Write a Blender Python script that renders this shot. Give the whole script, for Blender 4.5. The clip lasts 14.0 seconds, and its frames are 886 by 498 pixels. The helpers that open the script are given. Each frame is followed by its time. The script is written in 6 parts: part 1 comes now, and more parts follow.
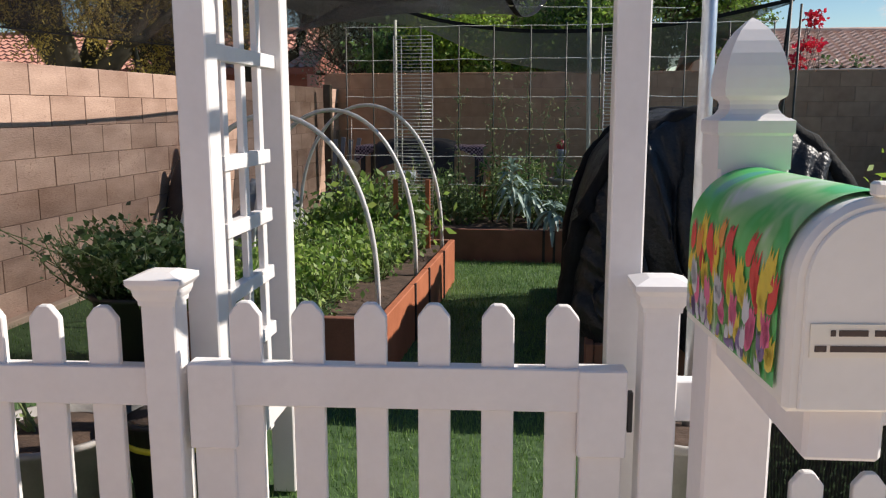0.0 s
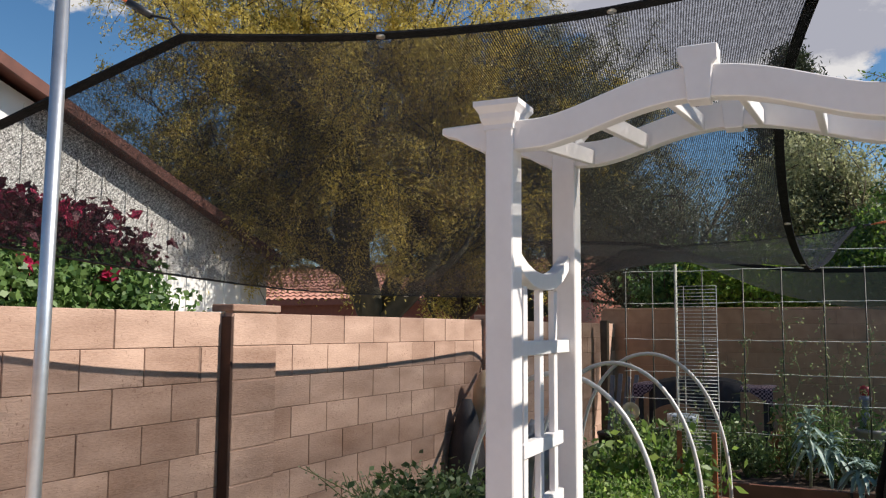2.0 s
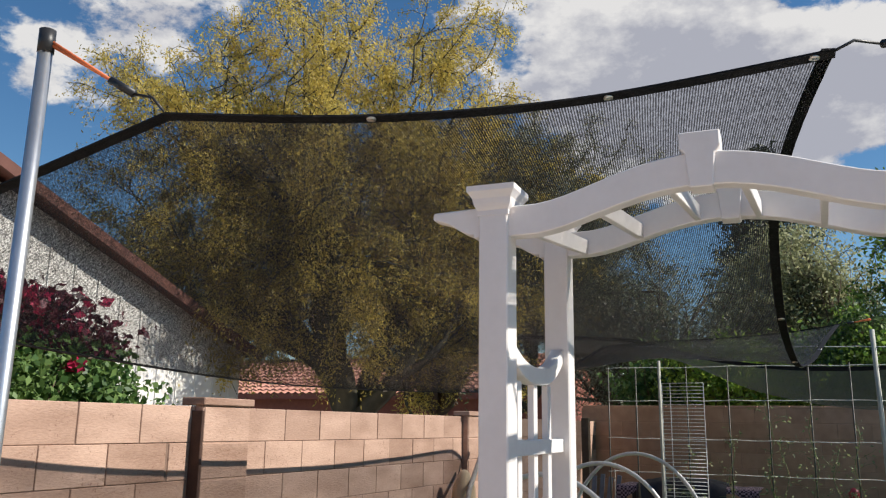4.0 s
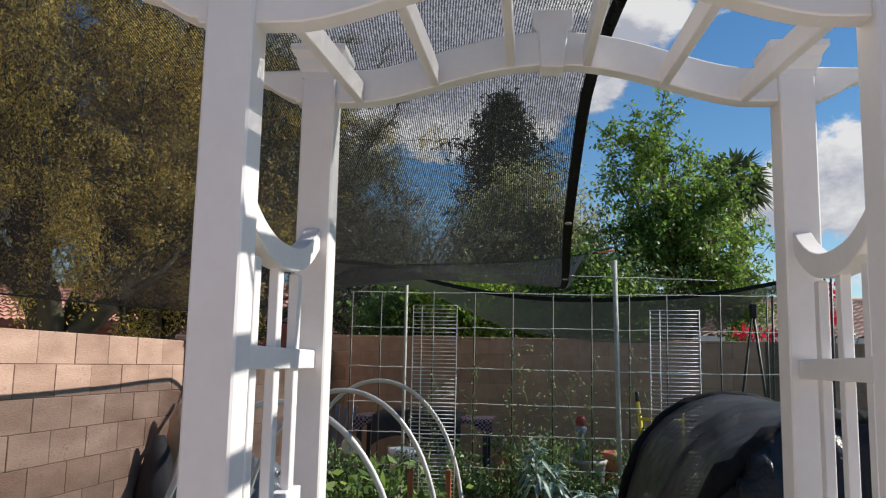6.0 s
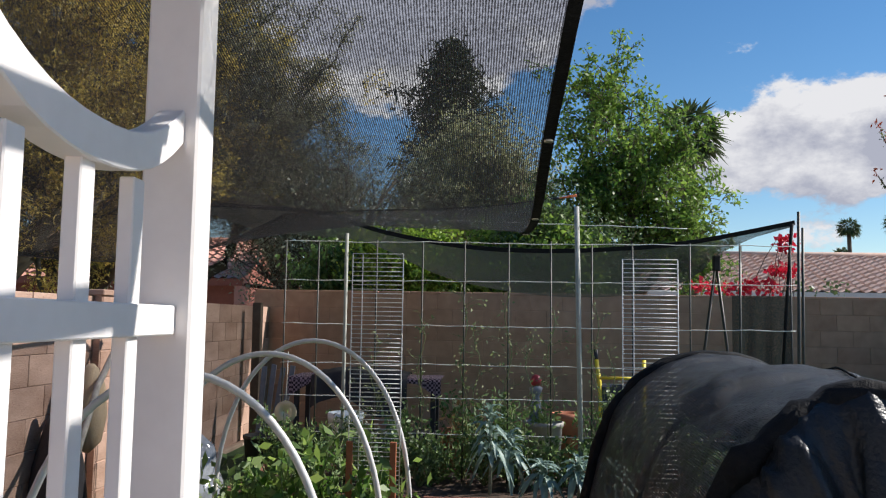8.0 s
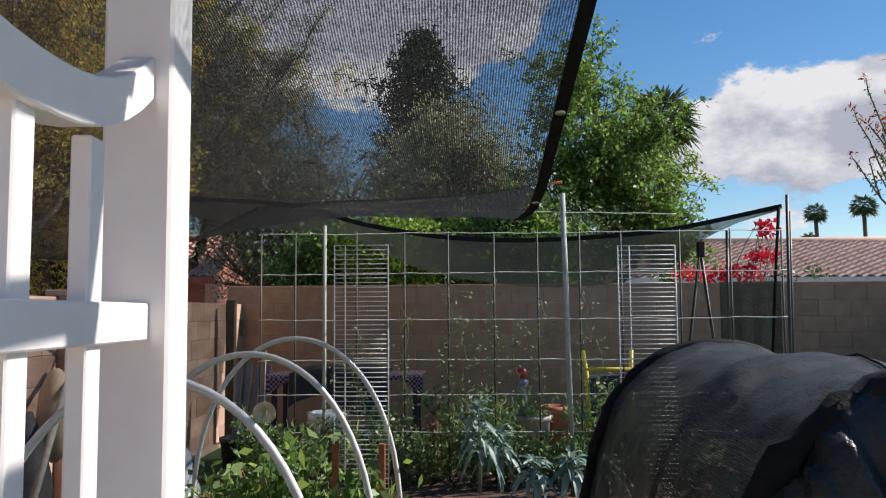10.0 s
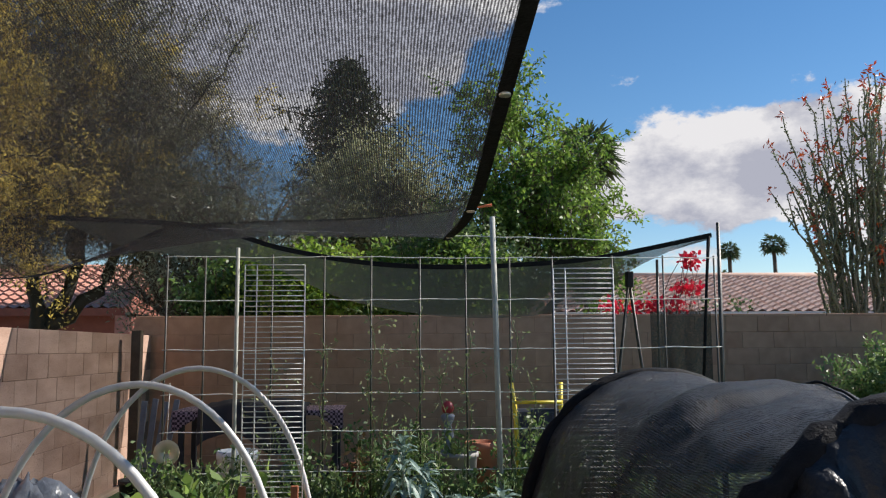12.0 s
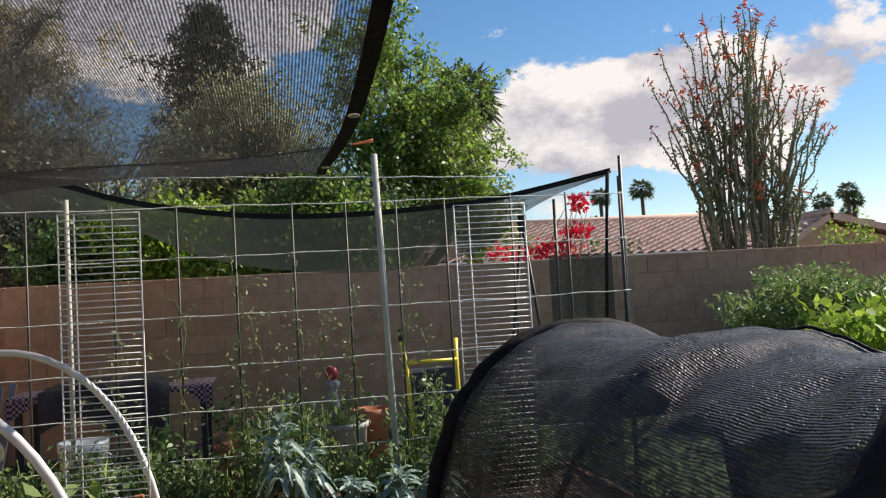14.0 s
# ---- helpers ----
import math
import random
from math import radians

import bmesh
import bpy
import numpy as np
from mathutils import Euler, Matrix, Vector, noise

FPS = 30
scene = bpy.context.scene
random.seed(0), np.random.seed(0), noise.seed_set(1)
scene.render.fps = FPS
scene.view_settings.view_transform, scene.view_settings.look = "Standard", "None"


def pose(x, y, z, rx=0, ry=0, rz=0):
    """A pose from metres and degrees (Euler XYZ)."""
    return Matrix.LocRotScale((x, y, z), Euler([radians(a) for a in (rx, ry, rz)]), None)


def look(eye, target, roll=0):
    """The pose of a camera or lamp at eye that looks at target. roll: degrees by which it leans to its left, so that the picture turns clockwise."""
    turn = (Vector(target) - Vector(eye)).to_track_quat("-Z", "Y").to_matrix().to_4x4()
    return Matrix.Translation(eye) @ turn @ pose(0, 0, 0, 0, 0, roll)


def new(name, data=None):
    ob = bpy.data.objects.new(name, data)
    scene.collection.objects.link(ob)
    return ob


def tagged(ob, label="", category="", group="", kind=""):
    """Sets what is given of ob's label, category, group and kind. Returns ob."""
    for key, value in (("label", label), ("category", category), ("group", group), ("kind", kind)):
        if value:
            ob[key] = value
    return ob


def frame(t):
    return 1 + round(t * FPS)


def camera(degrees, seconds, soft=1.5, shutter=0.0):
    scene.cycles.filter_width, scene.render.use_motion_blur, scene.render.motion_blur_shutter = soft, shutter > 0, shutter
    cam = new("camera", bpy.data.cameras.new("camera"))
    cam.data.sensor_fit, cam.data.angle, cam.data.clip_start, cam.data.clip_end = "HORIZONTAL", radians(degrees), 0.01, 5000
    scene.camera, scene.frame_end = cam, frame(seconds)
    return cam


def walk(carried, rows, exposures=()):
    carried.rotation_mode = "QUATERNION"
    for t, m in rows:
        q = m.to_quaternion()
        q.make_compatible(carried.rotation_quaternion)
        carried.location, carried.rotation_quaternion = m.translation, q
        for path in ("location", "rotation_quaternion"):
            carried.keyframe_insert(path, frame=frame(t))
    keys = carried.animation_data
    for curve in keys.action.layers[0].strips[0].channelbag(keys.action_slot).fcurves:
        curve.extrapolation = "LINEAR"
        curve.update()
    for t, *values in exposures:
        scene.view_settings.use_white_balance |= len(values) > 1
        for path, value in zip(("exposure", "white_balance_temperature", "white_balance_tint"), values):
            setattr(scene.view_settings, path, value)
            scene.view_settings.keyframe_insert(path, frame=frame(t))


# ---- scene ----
cam = camera(56.4, 14.0, soft=1.2)
PATH = [
    (0, (0.313, 0.356, 1.33), (0.016, 2.305, 0.996), -0.1),
    (0.3, (0.282, 0.346, 1.357), (-0.171, 2.276, 1.096), -0.6),
    (0.5, (0.252, 0.338, 1.392), (-0.291, 2.251, 1.173), -0.6),
    (1, (0.251, 0.314, 1.447), (-0.431, 2.187, 1.285), -0.7),
    (1.5, (0.272, 0.274, 1.487), (-0.529, 2.106, 1.51), -0.2),
    (1.8, (0.29, 0.264, 1.519), (-0.595, 2.052, 1.655), 0.6),
    (2, (0.282, 0.242, 1.534), (-0.628, 2.012, 1.726), 0.3),
    (2.2, (0.288, 0.233, 1.551), (-0.65, 1.984, 1.788), 0.4),
    (4.3, (0.158, 0.391, 1.535), (-0.636, 2.176, 1.965), 0.3),
    (4.5, (0.133, 0.475, 1.534), (-0.597, 2.287, 1.963), 0.1),
    (5, (0.066, 0.679, 1.507), (-0.438, 2.569, 1.928), 0.6),
    (5.5, (-0.014, 0.848, 1.489), (-0.331, 2.785, 1.87), 0.1),
    (6, (-0.086, 1.074, 1.473), (-0.343, 3.038, 1.749), 1.2),
    (6.5, (-0.121, 1.307, 1.462), (-0.363, 3.277, 1.705), 1.9),
    (7, (-0.177, 1.522, 1.472), (-0.382, 3.5, 1.689), 1.0),
    (7.5, (-0.201, 1.684, 1.475), (-0.352, 3.67, 1.656), 0.5),
    (8, (-0.168, 1.786, 1.484), (-0.294, 3.775, 1.656), 0.9),
    (8.2, (-0.169, 1.811, 1.479), (-0.294, 3.8, 1.645), 1.0),
    (10.3, (-0.27, 2.062, 1.485), (-0.318, 4.055, 1.641), -0.4),
    (10.5, (-0.264, 2.093, 1.479), (-0.33, 4.083, 1.664), 0.3),
    (11, (-0.281, 2.195, 1.479), (-0.355, 4.183, 1.689), 0.5),
    (11.5, (-0.316, 2.293, 1.475), (-0.289, 4.28, 1.701), 0.2),
    (12, (-0.271, 2.375, 1.445), (-0.143, 4.357, 1.684), -0.4),
    (12.5, (-0.227, 2.486, 1.449), (-0.081, 4.468, 1.677), -1.3),
    (13, (-0.213, 2.673, 1.446), (-0.036, 4.655, 1.653), -2.3),
    (13.5, (-0.245, 2.887, 1.45), (0.033, 4.86, 1.625), -3.3),
    (14, (-0.221, 3.139, 1.456), (0.197, 5.091, 1.577), -3.5),
]
walk(cam, [(t, look(eye, target, roll)) for t, eye, target, roll in PATH], [(0, 0.04, 6700, 12), (2.2, 0.06, 6700, 11), (5.5, 0.05, 6550, 9), (8, 0.15, 6400, 11), (12, 0.16, 6550, 12), (14, 0.34, 7050, 14)])

# ---- world, sun ----
TO_SUN = Vector((1.2, 0.38, 1.0)).normalized()
world = bpy.data.worlds.new("sky")
scene.world = world
world.use_nodes = True
wn, wl = world.node_tree.nodes, world.node_tree.links
wn.clear()
w_out = wn.new("ShaderNodeOutputWorld")
w_bg = wn.new("ShaderNodeBackground")
w_sky = wn.new("ShaderNodeTexSky")
w_sky.sky_type = "NISHITA"
w_sky.sun_disc = False
w_sky.sun_elevation = math.asin(TO_SUN.z)
w_sky.sun_rotation = math.atan2(TO_SUN.x, TO_SUN.y)
w_sky.air_density, w_sky.dust_density, w_sky.ozone_density = 1.0, 0.0, 2.0
SKY = 0.112
w_bg.inputs["Strength"].default_value = SKY
# broken cumulus laid on a flat layer overhead
w_co = wn.new("ShaderNodeTexCoord")
w_sep = wn.new("ShaderNodeSeparateXYZ")
wl.new(w_co.outputs["Generated"], w_sep.inputs[0])


def wmath(op, a, b=None, c=None):
    n = wn.new("ShaderNodeMath")
    n.operation = op
    for k, v in enumerate((a, b, c)):
        if v is None:
            continue
        if isinstance(v, (int, float)):
            n.inputs[k].default_value = v
        else:
            wl.new(v, n.inputs[k])
    return n.outputs[0]


w_map = wn.new("ShaderNodeMapping")
w_map.inputs["Scale"].default_value = (1.0, 1.0, 1.7)
w_map.inputs["Location"].default_value = (3.1, 0.4, 0.0)
wl.new(w_co.outputs["Generated"], w_map.inputs[0])
w_n = wn.new("ShaderNodeTexNoise")
w_n.inputs["Scale"].default_value, w_n.inputs["Detail"].default_value = 5.2, 10.0
w_n.inputs["Roughness"].default_value = 0.61
wl.new(w_map.outputs[0], w_n.inputs["Vector"])
w_fac = wmath("SUBTRACT", w_n.outputs["Fac"], 0.12)


def heap(azimuth, elevation, size, amount):
    """A bank of cumulus about one direction (degrees clockwise from +y, degrees up)."""
    global w_fac
    a, e = radians(azimuth), radians(elevation)
    d = wn.new("ShaderNodeVectorMath")
    d.operation = "SUBTRACT"
    wl.new(w_co.outputs["Generated"], d.inputs[0])
    d.inputs[1].default_value = (math.sin(a) * math.cos(e), math.cos(a) * math.cos(e), math.sin(e))
    q = wn.new("ShaderNodeVectorMath")
    q.operation = "MULTIPLY"
    wl.new(d.outputs[0], q.inputs[0])
    q.inputs[1].default_value = (1 / size, 1 / size, 1.7 / size)
    r = wn.new("ShaderNodeVectorMath")
    r.operation = "LENGTH"
    wl.new(q.outputs[0], r.inputs[0])
    g = wmath("MAXIMUM", wmath("SUBTRACT", 1.0, r.outputs["Value"]), 0.0)
    w_fac = wmath("MULTIPLY_ADD", g, amount, w_fac)


for a, e, z, k in ((19, 12.5, 0.22, 0.27), (26, 11, 0.23, 0.26), (21, 4, 0.12, 0.17), (38, 13, 0.25, 0.31), (-9, 19, 0.25, 0.335), (-12, 27, 0.30, 0.355), (3, 19, 0.13, 0.215), (7, 23, 0.10, 0.165), (14, 25, 0.09, 0.185), (22, 27, 0.10, 0.175), (-50, 25, 0.28, 0.165), (-28, 34, 0.2, 0.185), (-3, 21, 0.22, 0.27), (16.2, 18.2, 0.05, 0.14), (31, 11, 0.16, 0.2)):
    heap(a, e, z, k)
w_ramp = wn.new("ShaderNodeValToRGB")
w_ramp.color_ramp.elements[0].position, w_ramp.color_ramp.elements[1].position = 0.535, 0.605
w_ramp.color_ramp.interpolation = "EASE"
wl.new(w_fac, w_ramp.inputs[0])
w_shade = wn.new("ShaderNodeValToRGB")
w_shade.color_ramp.elements[0].position, w_shade.color_ramp.elements[1].position = 0.12, 0.74
w_shade.color_ramp.elements[0].color = (3.5, 3.65, 4.3, 1)
w_shade.color_ramp.elements[1].color = (6.5, 6.5, 6.6, 1)
# billows: lit where the cloud thins towards the sun, grey underneath
w_map2 = wn.new("ShaderNodeMapping")
w_map2.inputs["Scale"].default_value = (1.0, 1.0, 1.7)
w_map2.inputs["Location"].default_value = (3.1 + 0.028, 0.4 + 0.01, 0.06)
wl.new(w_co.outputs["Generated"], w_map2.inputs[0])
w_n2 = wn.new("ShaderNodeTexNoise")
w_n2.inputs["Scale"].default_value, w_n2.inputs["Detail"].default_value = 5.2, 10.0
w_n2.inputs["Roughness"].default_value = 0.61
wl.new(w_map2.outputs[0], w_n2.inputs["Vector"])
w_lit = wmath("MULTIPLY_ADD", wmath("SUBTRACT", w_n.outputs["Fac"], w_n2.outputs["Fac"]), 4.6, 0.54)
w_lit = wmath("SUBTRACT", w_lit, wmath("MULTIPLY", wmath("MAXIMUM", wmath("SUBTRACT", w_fac, 0.61), 0.0), 2.4))
wl.new(w_lit, w_shade.inputs[0])
w_mix = wn.new("ShaderNodeMix")
w_mix.data_type = "RGBA"
wl.new(w_ramp.outputs[0], w_mix.inputs[0])
w_hs = wn.new("ShaderNodeHueSaturation")
w_hs.inputs["Saturation"].default_value, w_hs.inputs["Value"].default_value = 1.26, 0.92
wl.new(w_sky.outputs[0], w_hs.inputs["Color"])
wl.new(w_hs.outputs[0], w_mix.inputs[6])
wl.new(w_shade.outputs[0], w_mix.inputs[7])
wl.new(w_mix.outputs[2], w_bg.inputs["Color"])
wl.new(w_bg.outputs[0], w_out.inputs["Surface"])

sun = new("sun", bpy.data.lights.new("sun", "SUN"))
sun.data.energy, sun.data.angle, sun.data.color = 6.0, radians(0.55), (1.0, 0.95, 0.87)
sun.matrix_basis = look((8, 4, 12), Vector((8, 4, 12)) - TO_SUN)

# ---- materials ----


def mat(name, c1, c2, scale=6.0, rough=0.6, bump=0.15, fine=90.0, metal=0.0, vary=0.0, island=0.0, thin=0.0, spec=0.5, flat=1.0):
    """Two-scale mottled surface; vary: per-object value shift, island: per-piece shift, thin: light let through."""
    m = bpy.data.materials.new(name)
    m.use_nodes = True
    n, l = m.node_tree.nodes, m.node_tree.links
    p = n["Principled BSDF"]
    p.inputs["Roughness"].default_value, p.inputs["Metallic"].default_value = rough, metal
    p.inputs["Specular IOR Level"].default_value = spec
    co = n.new("ShaderNodeTexCoord")
    big, small = n.new("ShaderNodeTexNoise"), n.new("ShaderNodeTexNoise")
    where = co.outputs["Object"]
    if vary:
        shift = n.new("ShaderNodeVectorMath")
        shift.operation = "ADD"
        l.new(where, shift.inputs[0])
        l.new(n.new("ShaderNodeObjectInfo").outputs["Location"], shift.inputs[1])
        where = shift.outputs[0]
    if flat != 1.0:
        lie = n.new("ShaderNodeMapping")
        lie.inputs["Scale"].default_value = (flat, flat, 1.0)
        l.new(where, lie.inputs[0])
        where = lie.outputs[0]
    for t, s, d in ((big, scale, 5.0), (small, fine, 3.0)):
        t.inputs["Scale"].default_value, t.inputs["Detail"].default_value = s, d
        l.new(where, t.inputs["Vector"])
    add = n.new("ShaderNodeMath")
    add.operation = "MULTIPLY_ADD"
    l.new(small.outputs["Fac"], add.inputs[0])
    add.inputs[1].default_value = 0.5
    half = n.new("ShaderNodeMath")
    half.operation = "MULTIPLY_ADD"
    l.new(big.outputs["Fac"], half.inputs[0])
    half.inputs[1].default_value, half.inputs[2].default_value = 1.4, -0.45
    l.new(half.outputs[0], add.inputs[2])
    last = add.outputs[0]
    if vary or island:
        src = n.new("ShaderNodeObjectInfo").outputs["Random"] if vary else n.new("ShaderNodeNewGeometry").outputs["Random Per Island"]
        ma = n.new("ShaderNodeMath")
        ma.operation = "MULTIPLY_ADD"
        l.new(src, ma.inputs[0])
        ma.inputs[1].default_value = (vary or island) * 2
        sh = n.new("ShaderNodeMath")
        sh.operation = "SUBTRACT"
        l.new(last, sh.inputs[0])
        sh.inputs[1].default_value = vary or island
        l.new(sh.outputs[0], ma.inputs[2])
        last = ma.outputs[0]
    mix = n.new("ShaderNodeMix")
    mix.data_type, mix.clamp_factor = "RGBA", True
    mix.inputs[6].default_value, mix.inputs[7].default_value = (*c1, 1), (*c2, 1)
    l.new(last, mix.inputs[0])
    l.new(mix.outputs[2], p.inputs["Base Color"])
    if bump:
        b = n.new("ShaderNodeBump")
        b.inputs["Strength"].default_value, b.inputs["Distance"].default_value = bump, 0.01
        l.new(add.outputs[0], b.inputs["Height"])
        l.new(b.outputs[0], p.inputs["Normal"])
    if thin:
        tr = n.new("ShaderNodeBsdfTranslucent")
        l.new(mix.outputs[2], tr.inputs["Color"])
        ms = n.new("ShaderNodeMixShader")
        ms.inputs[0].default_value = thin
        l.new(p.outputs[0], ms.inputs[1])
        l.new(tr.outputs[0], ms.inputs[2])
        l.new(ms.outputs[0], n["Material Output"].inputs["Surface"])
    return m


def mesh_cloth(name, colour, pitch, cover, dark, glow=0.3, spec=0.5, warp=1.2, grit=0.0, streak=1.0, rib=1.0, knot=0.0, rough=0.38):
    """Knitted shade cloth: dark ribs along v, crooked cross threads, open meshes between them (u, v in metres)."""
    m = bpy.data.materials.new(name)
    m.use_nodes = True
    n, l = m.node_tree.nodes, m.node_tree.links
    p = n["Principled BSDF"]
    p.inputs["Base Color"].default_value = (*colour, 1)
    p.inputs["Roughness"].default_value = rough
    p.inputs["Specular IOR Level"].default_value = spec
    uv = n.new("ShaderNodeUVMap")
    bump = n.new("ShaderNodeBump")
    bump.inputs["Strength"].default_value, bump.inputs["Distance"].default_value = 0.8, pitch * (0.5 + 0.4 * grit)
    l.new(bump.outputs[0], p.inputs["Normal"])

    def ma(op, a, b, c=0.0):
        k = n.new("ShaderNodeMath")
        k.operation = op
        for i, v in enumerate((a, b, c)):
            if isinstance(v, (int, float)):
                k.inputs[i].default_value = v
            else:
                l.new(v, k.inputs[i])
        return k.outputs[0]

    def threads(direction, spacing, bend):
        w = n.new("ShaderNodeTexWave")
        w.wave_type, w.bands_direction = "BANDS", direction
        w.inputs["Scale"].default_value = 0.314 / spacing
        w.inputs["Distortion"].default_value, w.inputs["Detail"].default_value, w.inputs["Detail Scale"].default_value = bend, 2.0, 3.0
        l.new(uv.outputs[0], w.inputs["Vector"])
        return w.outputs["Fac"]

    wave = threads("X", pitch, warp)
    no = n.new("ShaderNodeTexNoise")
    no.inputs["Scale"].default_value, no.inputs["Detail"].default_value = 0.6 / pitch, 2.0
    along = n.new("ShaderNodeMapping")
    along.inputs["Scale"].default_value = (1.0, streak, 1.0)
    l.new(uv.outputs[0], along.inputs[0])
    l.new(along.outputs[0], no.inputs["Vector"])
    patch = n.new("ShaderNodeTexNoise")
    patch.inputs["Scale"].default_value, patch.inputs["Detail"].default_value = 2.0, 4.0
    l.new(uv.outputs[0], patch.inputs["Vector"])
    l.new(ma("MULTIPLY_ADD", no.outputs["Fac"], grit, ma("MULTIPLY", wave, rib)), bump.inputs["Height"])
    f = ma("MULTIPLY_ADD", wave, dark, cover - dark / 2)
    if knot:
        f = ma("ADD", f, ma("MULTIPLY_ADD", threads("Y", pitch * 0.8, warp * 3.5), knot, -knot / 2))
    f = ma("ADD", f, ma("MULTIPLY_ADD", no.outputs["Fac"], 0.9, -0.45))
    f = ma("ADD", f, ma("MULTIPLY_ADD", patch.outputs["Fac"], 0.3, -0.15))
    cl = n.new("ShaderNodeClamp")
    l.new(f, cl.inputs[0])
    tr = n.new("ShaderNodeBsdfTransparent")
    tl = n.new("ShaderNodeBsdfTranslucent")
    tl.inputs["Color"].default_value = (*[min(c * 5, 1) for c in colour], 1)
    fib = n.new("ShaderNodeMixShader")
    fib.inputs[0].default_value = glow
    l.new(p.outputs[0], fib.inputs[1])
    l.new(tl.outputs[0], fib.inputs[2])
    ms = n.new("ShaderNodeMixShader")
    l.new(cl.outputs[0], ms.inputs[0])
    l.new(tr.outputs[0], ms.inputs[1])
    l.new(fib.outputs[0], ms.inputs[2])
    l.new(ms.outputs[0], n["Material Output"].inputs["Surface"])
    return m


VINYL = mat("white_vinyl", (0.76, 0.72, 0.697), (0.86, 0.82, 0.797), 5, 0.42, 0.04, 40)
def pitted(m, scale, colour, amount):
    """Sparse aggregate holes over a mottled surface."""
    n, l = m.node_tree.nodes, m.node_tree.links
    p = n["Principled BSDF"]
    under = p.inputs["Base Color"].links[0].from_socket
    at = n.new("ShaderNodeVectorMath")
    at.operation = "ADD"
    l.new(n.new("ShaderNodeTexCoord").outputs["Object"], at.inputs[0])
    l.new(n.new("ShaderNodeObjectInfo").outputs["Location"], at.inputs[1])
    spot, patch = n.new("ShaderNodeTexNoise"), n.new("ShaderNodeTexNoise")
    spot.inputs["Scale"].default_value, spot.inputs["Detail"].default_value = scale, 2.0
    patch.inputs["Scale"].default_value = 5.0
    l.new(at.outputs[0], spot.inputs["Vector"])
    l.new(at.outputs[0], patch.inputs["Vector"])
    both = n.new("ShaderNodeMath")
    both.operation = "MULTIPLY_ADD"
    both.inputs[1].default_value = 0.35
    l.new(patch.outputs["Fac"], both.inputs[0])
    l.new(spot.outputs["Fac"], both.inputs[2])
    reach = n.new("ShaderNodeMapRange")
    reach.inputs["From Min"].default_value, reach.inputs["From Max"].default_value = 0.83, 0.92
    reach.inputs["To Max"].default_value = amount
    l.new(both.outputs[0], reach.inputs["Value"])
    mix = n.new("ShaderNodeMix")
    mix.data_type = "RGBA"
    l.new(reach.outputs[0], mix.inputs[0])
    l.new(under, mix.inputs[6])
    mix.inputs[7].default_value = (*colour, 1)
    l.new(mix.outputs[2], p.inputs["Base Color"])
    return m


BLOCK = mat("concrete_block", (0.25, 0.145, 0.10), (0.58, 0.39, 0.30), 6, 0.92, 0.5, 120, vary=0.24, flat=0.3)
pitted(BLOCK, 75, (0.18, 0.09, 0.06), 0.55)
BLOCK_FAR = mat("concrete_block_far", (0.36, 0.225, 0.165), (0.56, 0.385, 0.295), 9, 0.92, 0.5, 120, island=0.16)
BLOCK_BACK = mat("concrete_block_back", (0.36, 0.20, 0.13), (0.53, 0.325, 0.22), 7, 0.92, 0.5, 120, vary=0.16)
MORTAR_BACK = mat("mortar_back", (0.31, 0.18, 0.125), (0.44, 0.275, 0.19), 14, 0.95, 0.4, 150)
MORTAR = mat("mortar", (0.15, 0.092, 0.068), (0.27, 0.175, 0.13), 14, 0.95, 0.4, 150)
TURF = mat("turf_backing", (0.03, 0.07, 0.02), (0.07, 0.13, 0.04), 12, 0.85, 0.6, 200)
BLADE = mat("turf_blade", (0.06, 0.14, 0.035), (0.24, 0.38, 0.11), 3, 0.5, 0, 60, island=0.4, thin=0.25)
GRAVEL = mat("gravel", (0.20, 0.16, 0.13), (0.34, 0.28, 0.23), 3, 0.95, 0.6, 60)
SOIL = mat("soil", (0.030, 0.018, 0.012), (0.115, 0.070, 0.048), 14, 0.97, 0.9, 70)
BEDWOOD = mat("stained_board", (0.30, 0.085, 0.035), (0.50, 0.17, 0.08), 5, 0.7, 0.25, 80, vary=0.15)
BEDDARK = mat("weathered_board", (0.15, 0.055, 0.035), (0.27, 0.11, 0.07), 6, 0.8, 0.3, 90, vary=0.15)
DARK = mat("dark_joint", (0.02, 0.014, 0.012), (0.05, 0.035, 0.03), 10, 0.9, 0.1)
PVC = mat("pvc_pipe", (0.62, 0.60, 0.57), (0.80, 0.78, 0.75), 12, 0.4, 0.05, 60)
GALV = mat("galvanised_tube", (0.50, 0.52, 0.55), (0.66, 0.68, 0.70), 15, 0.35, 0.05, 60, metal=0.85)
BLACKPL = mat("black_plastic", (0.012, 0.012, 0.013), (0.03, 0.03, 0.032), 8, 0.45, 0.1)
HEM = mat("black_webbing", (0.006, 0.006, 0.007), (0.018, 0.018, 0.019), 30, 0.7, 0.6, 200, spec=0.15)
CRUMPLE = mat("crumpled_black_cloth", (0.010, 0.010, 0.011), (0.032, 0.032, 0.034), 9, 0.36, 1.0, 60, spec=0.32)
DISC = mat("shiny_disc", (0.62, 0.50, 0.32), (0.80, 0.70, 0.50), 12, 0.32, 0, metal=0.35)
BRASS = mat("grommet_metal", (0.55, 0.52, 0.45), (0.75, 0.72, 0.66), 30, 0.3, 0, metal=0.9)
CORD = mat("orange_cord", (0.65, 0.13, 0.04), (0.85, 0.24, 0.08), 60, 0.6, 0.1)
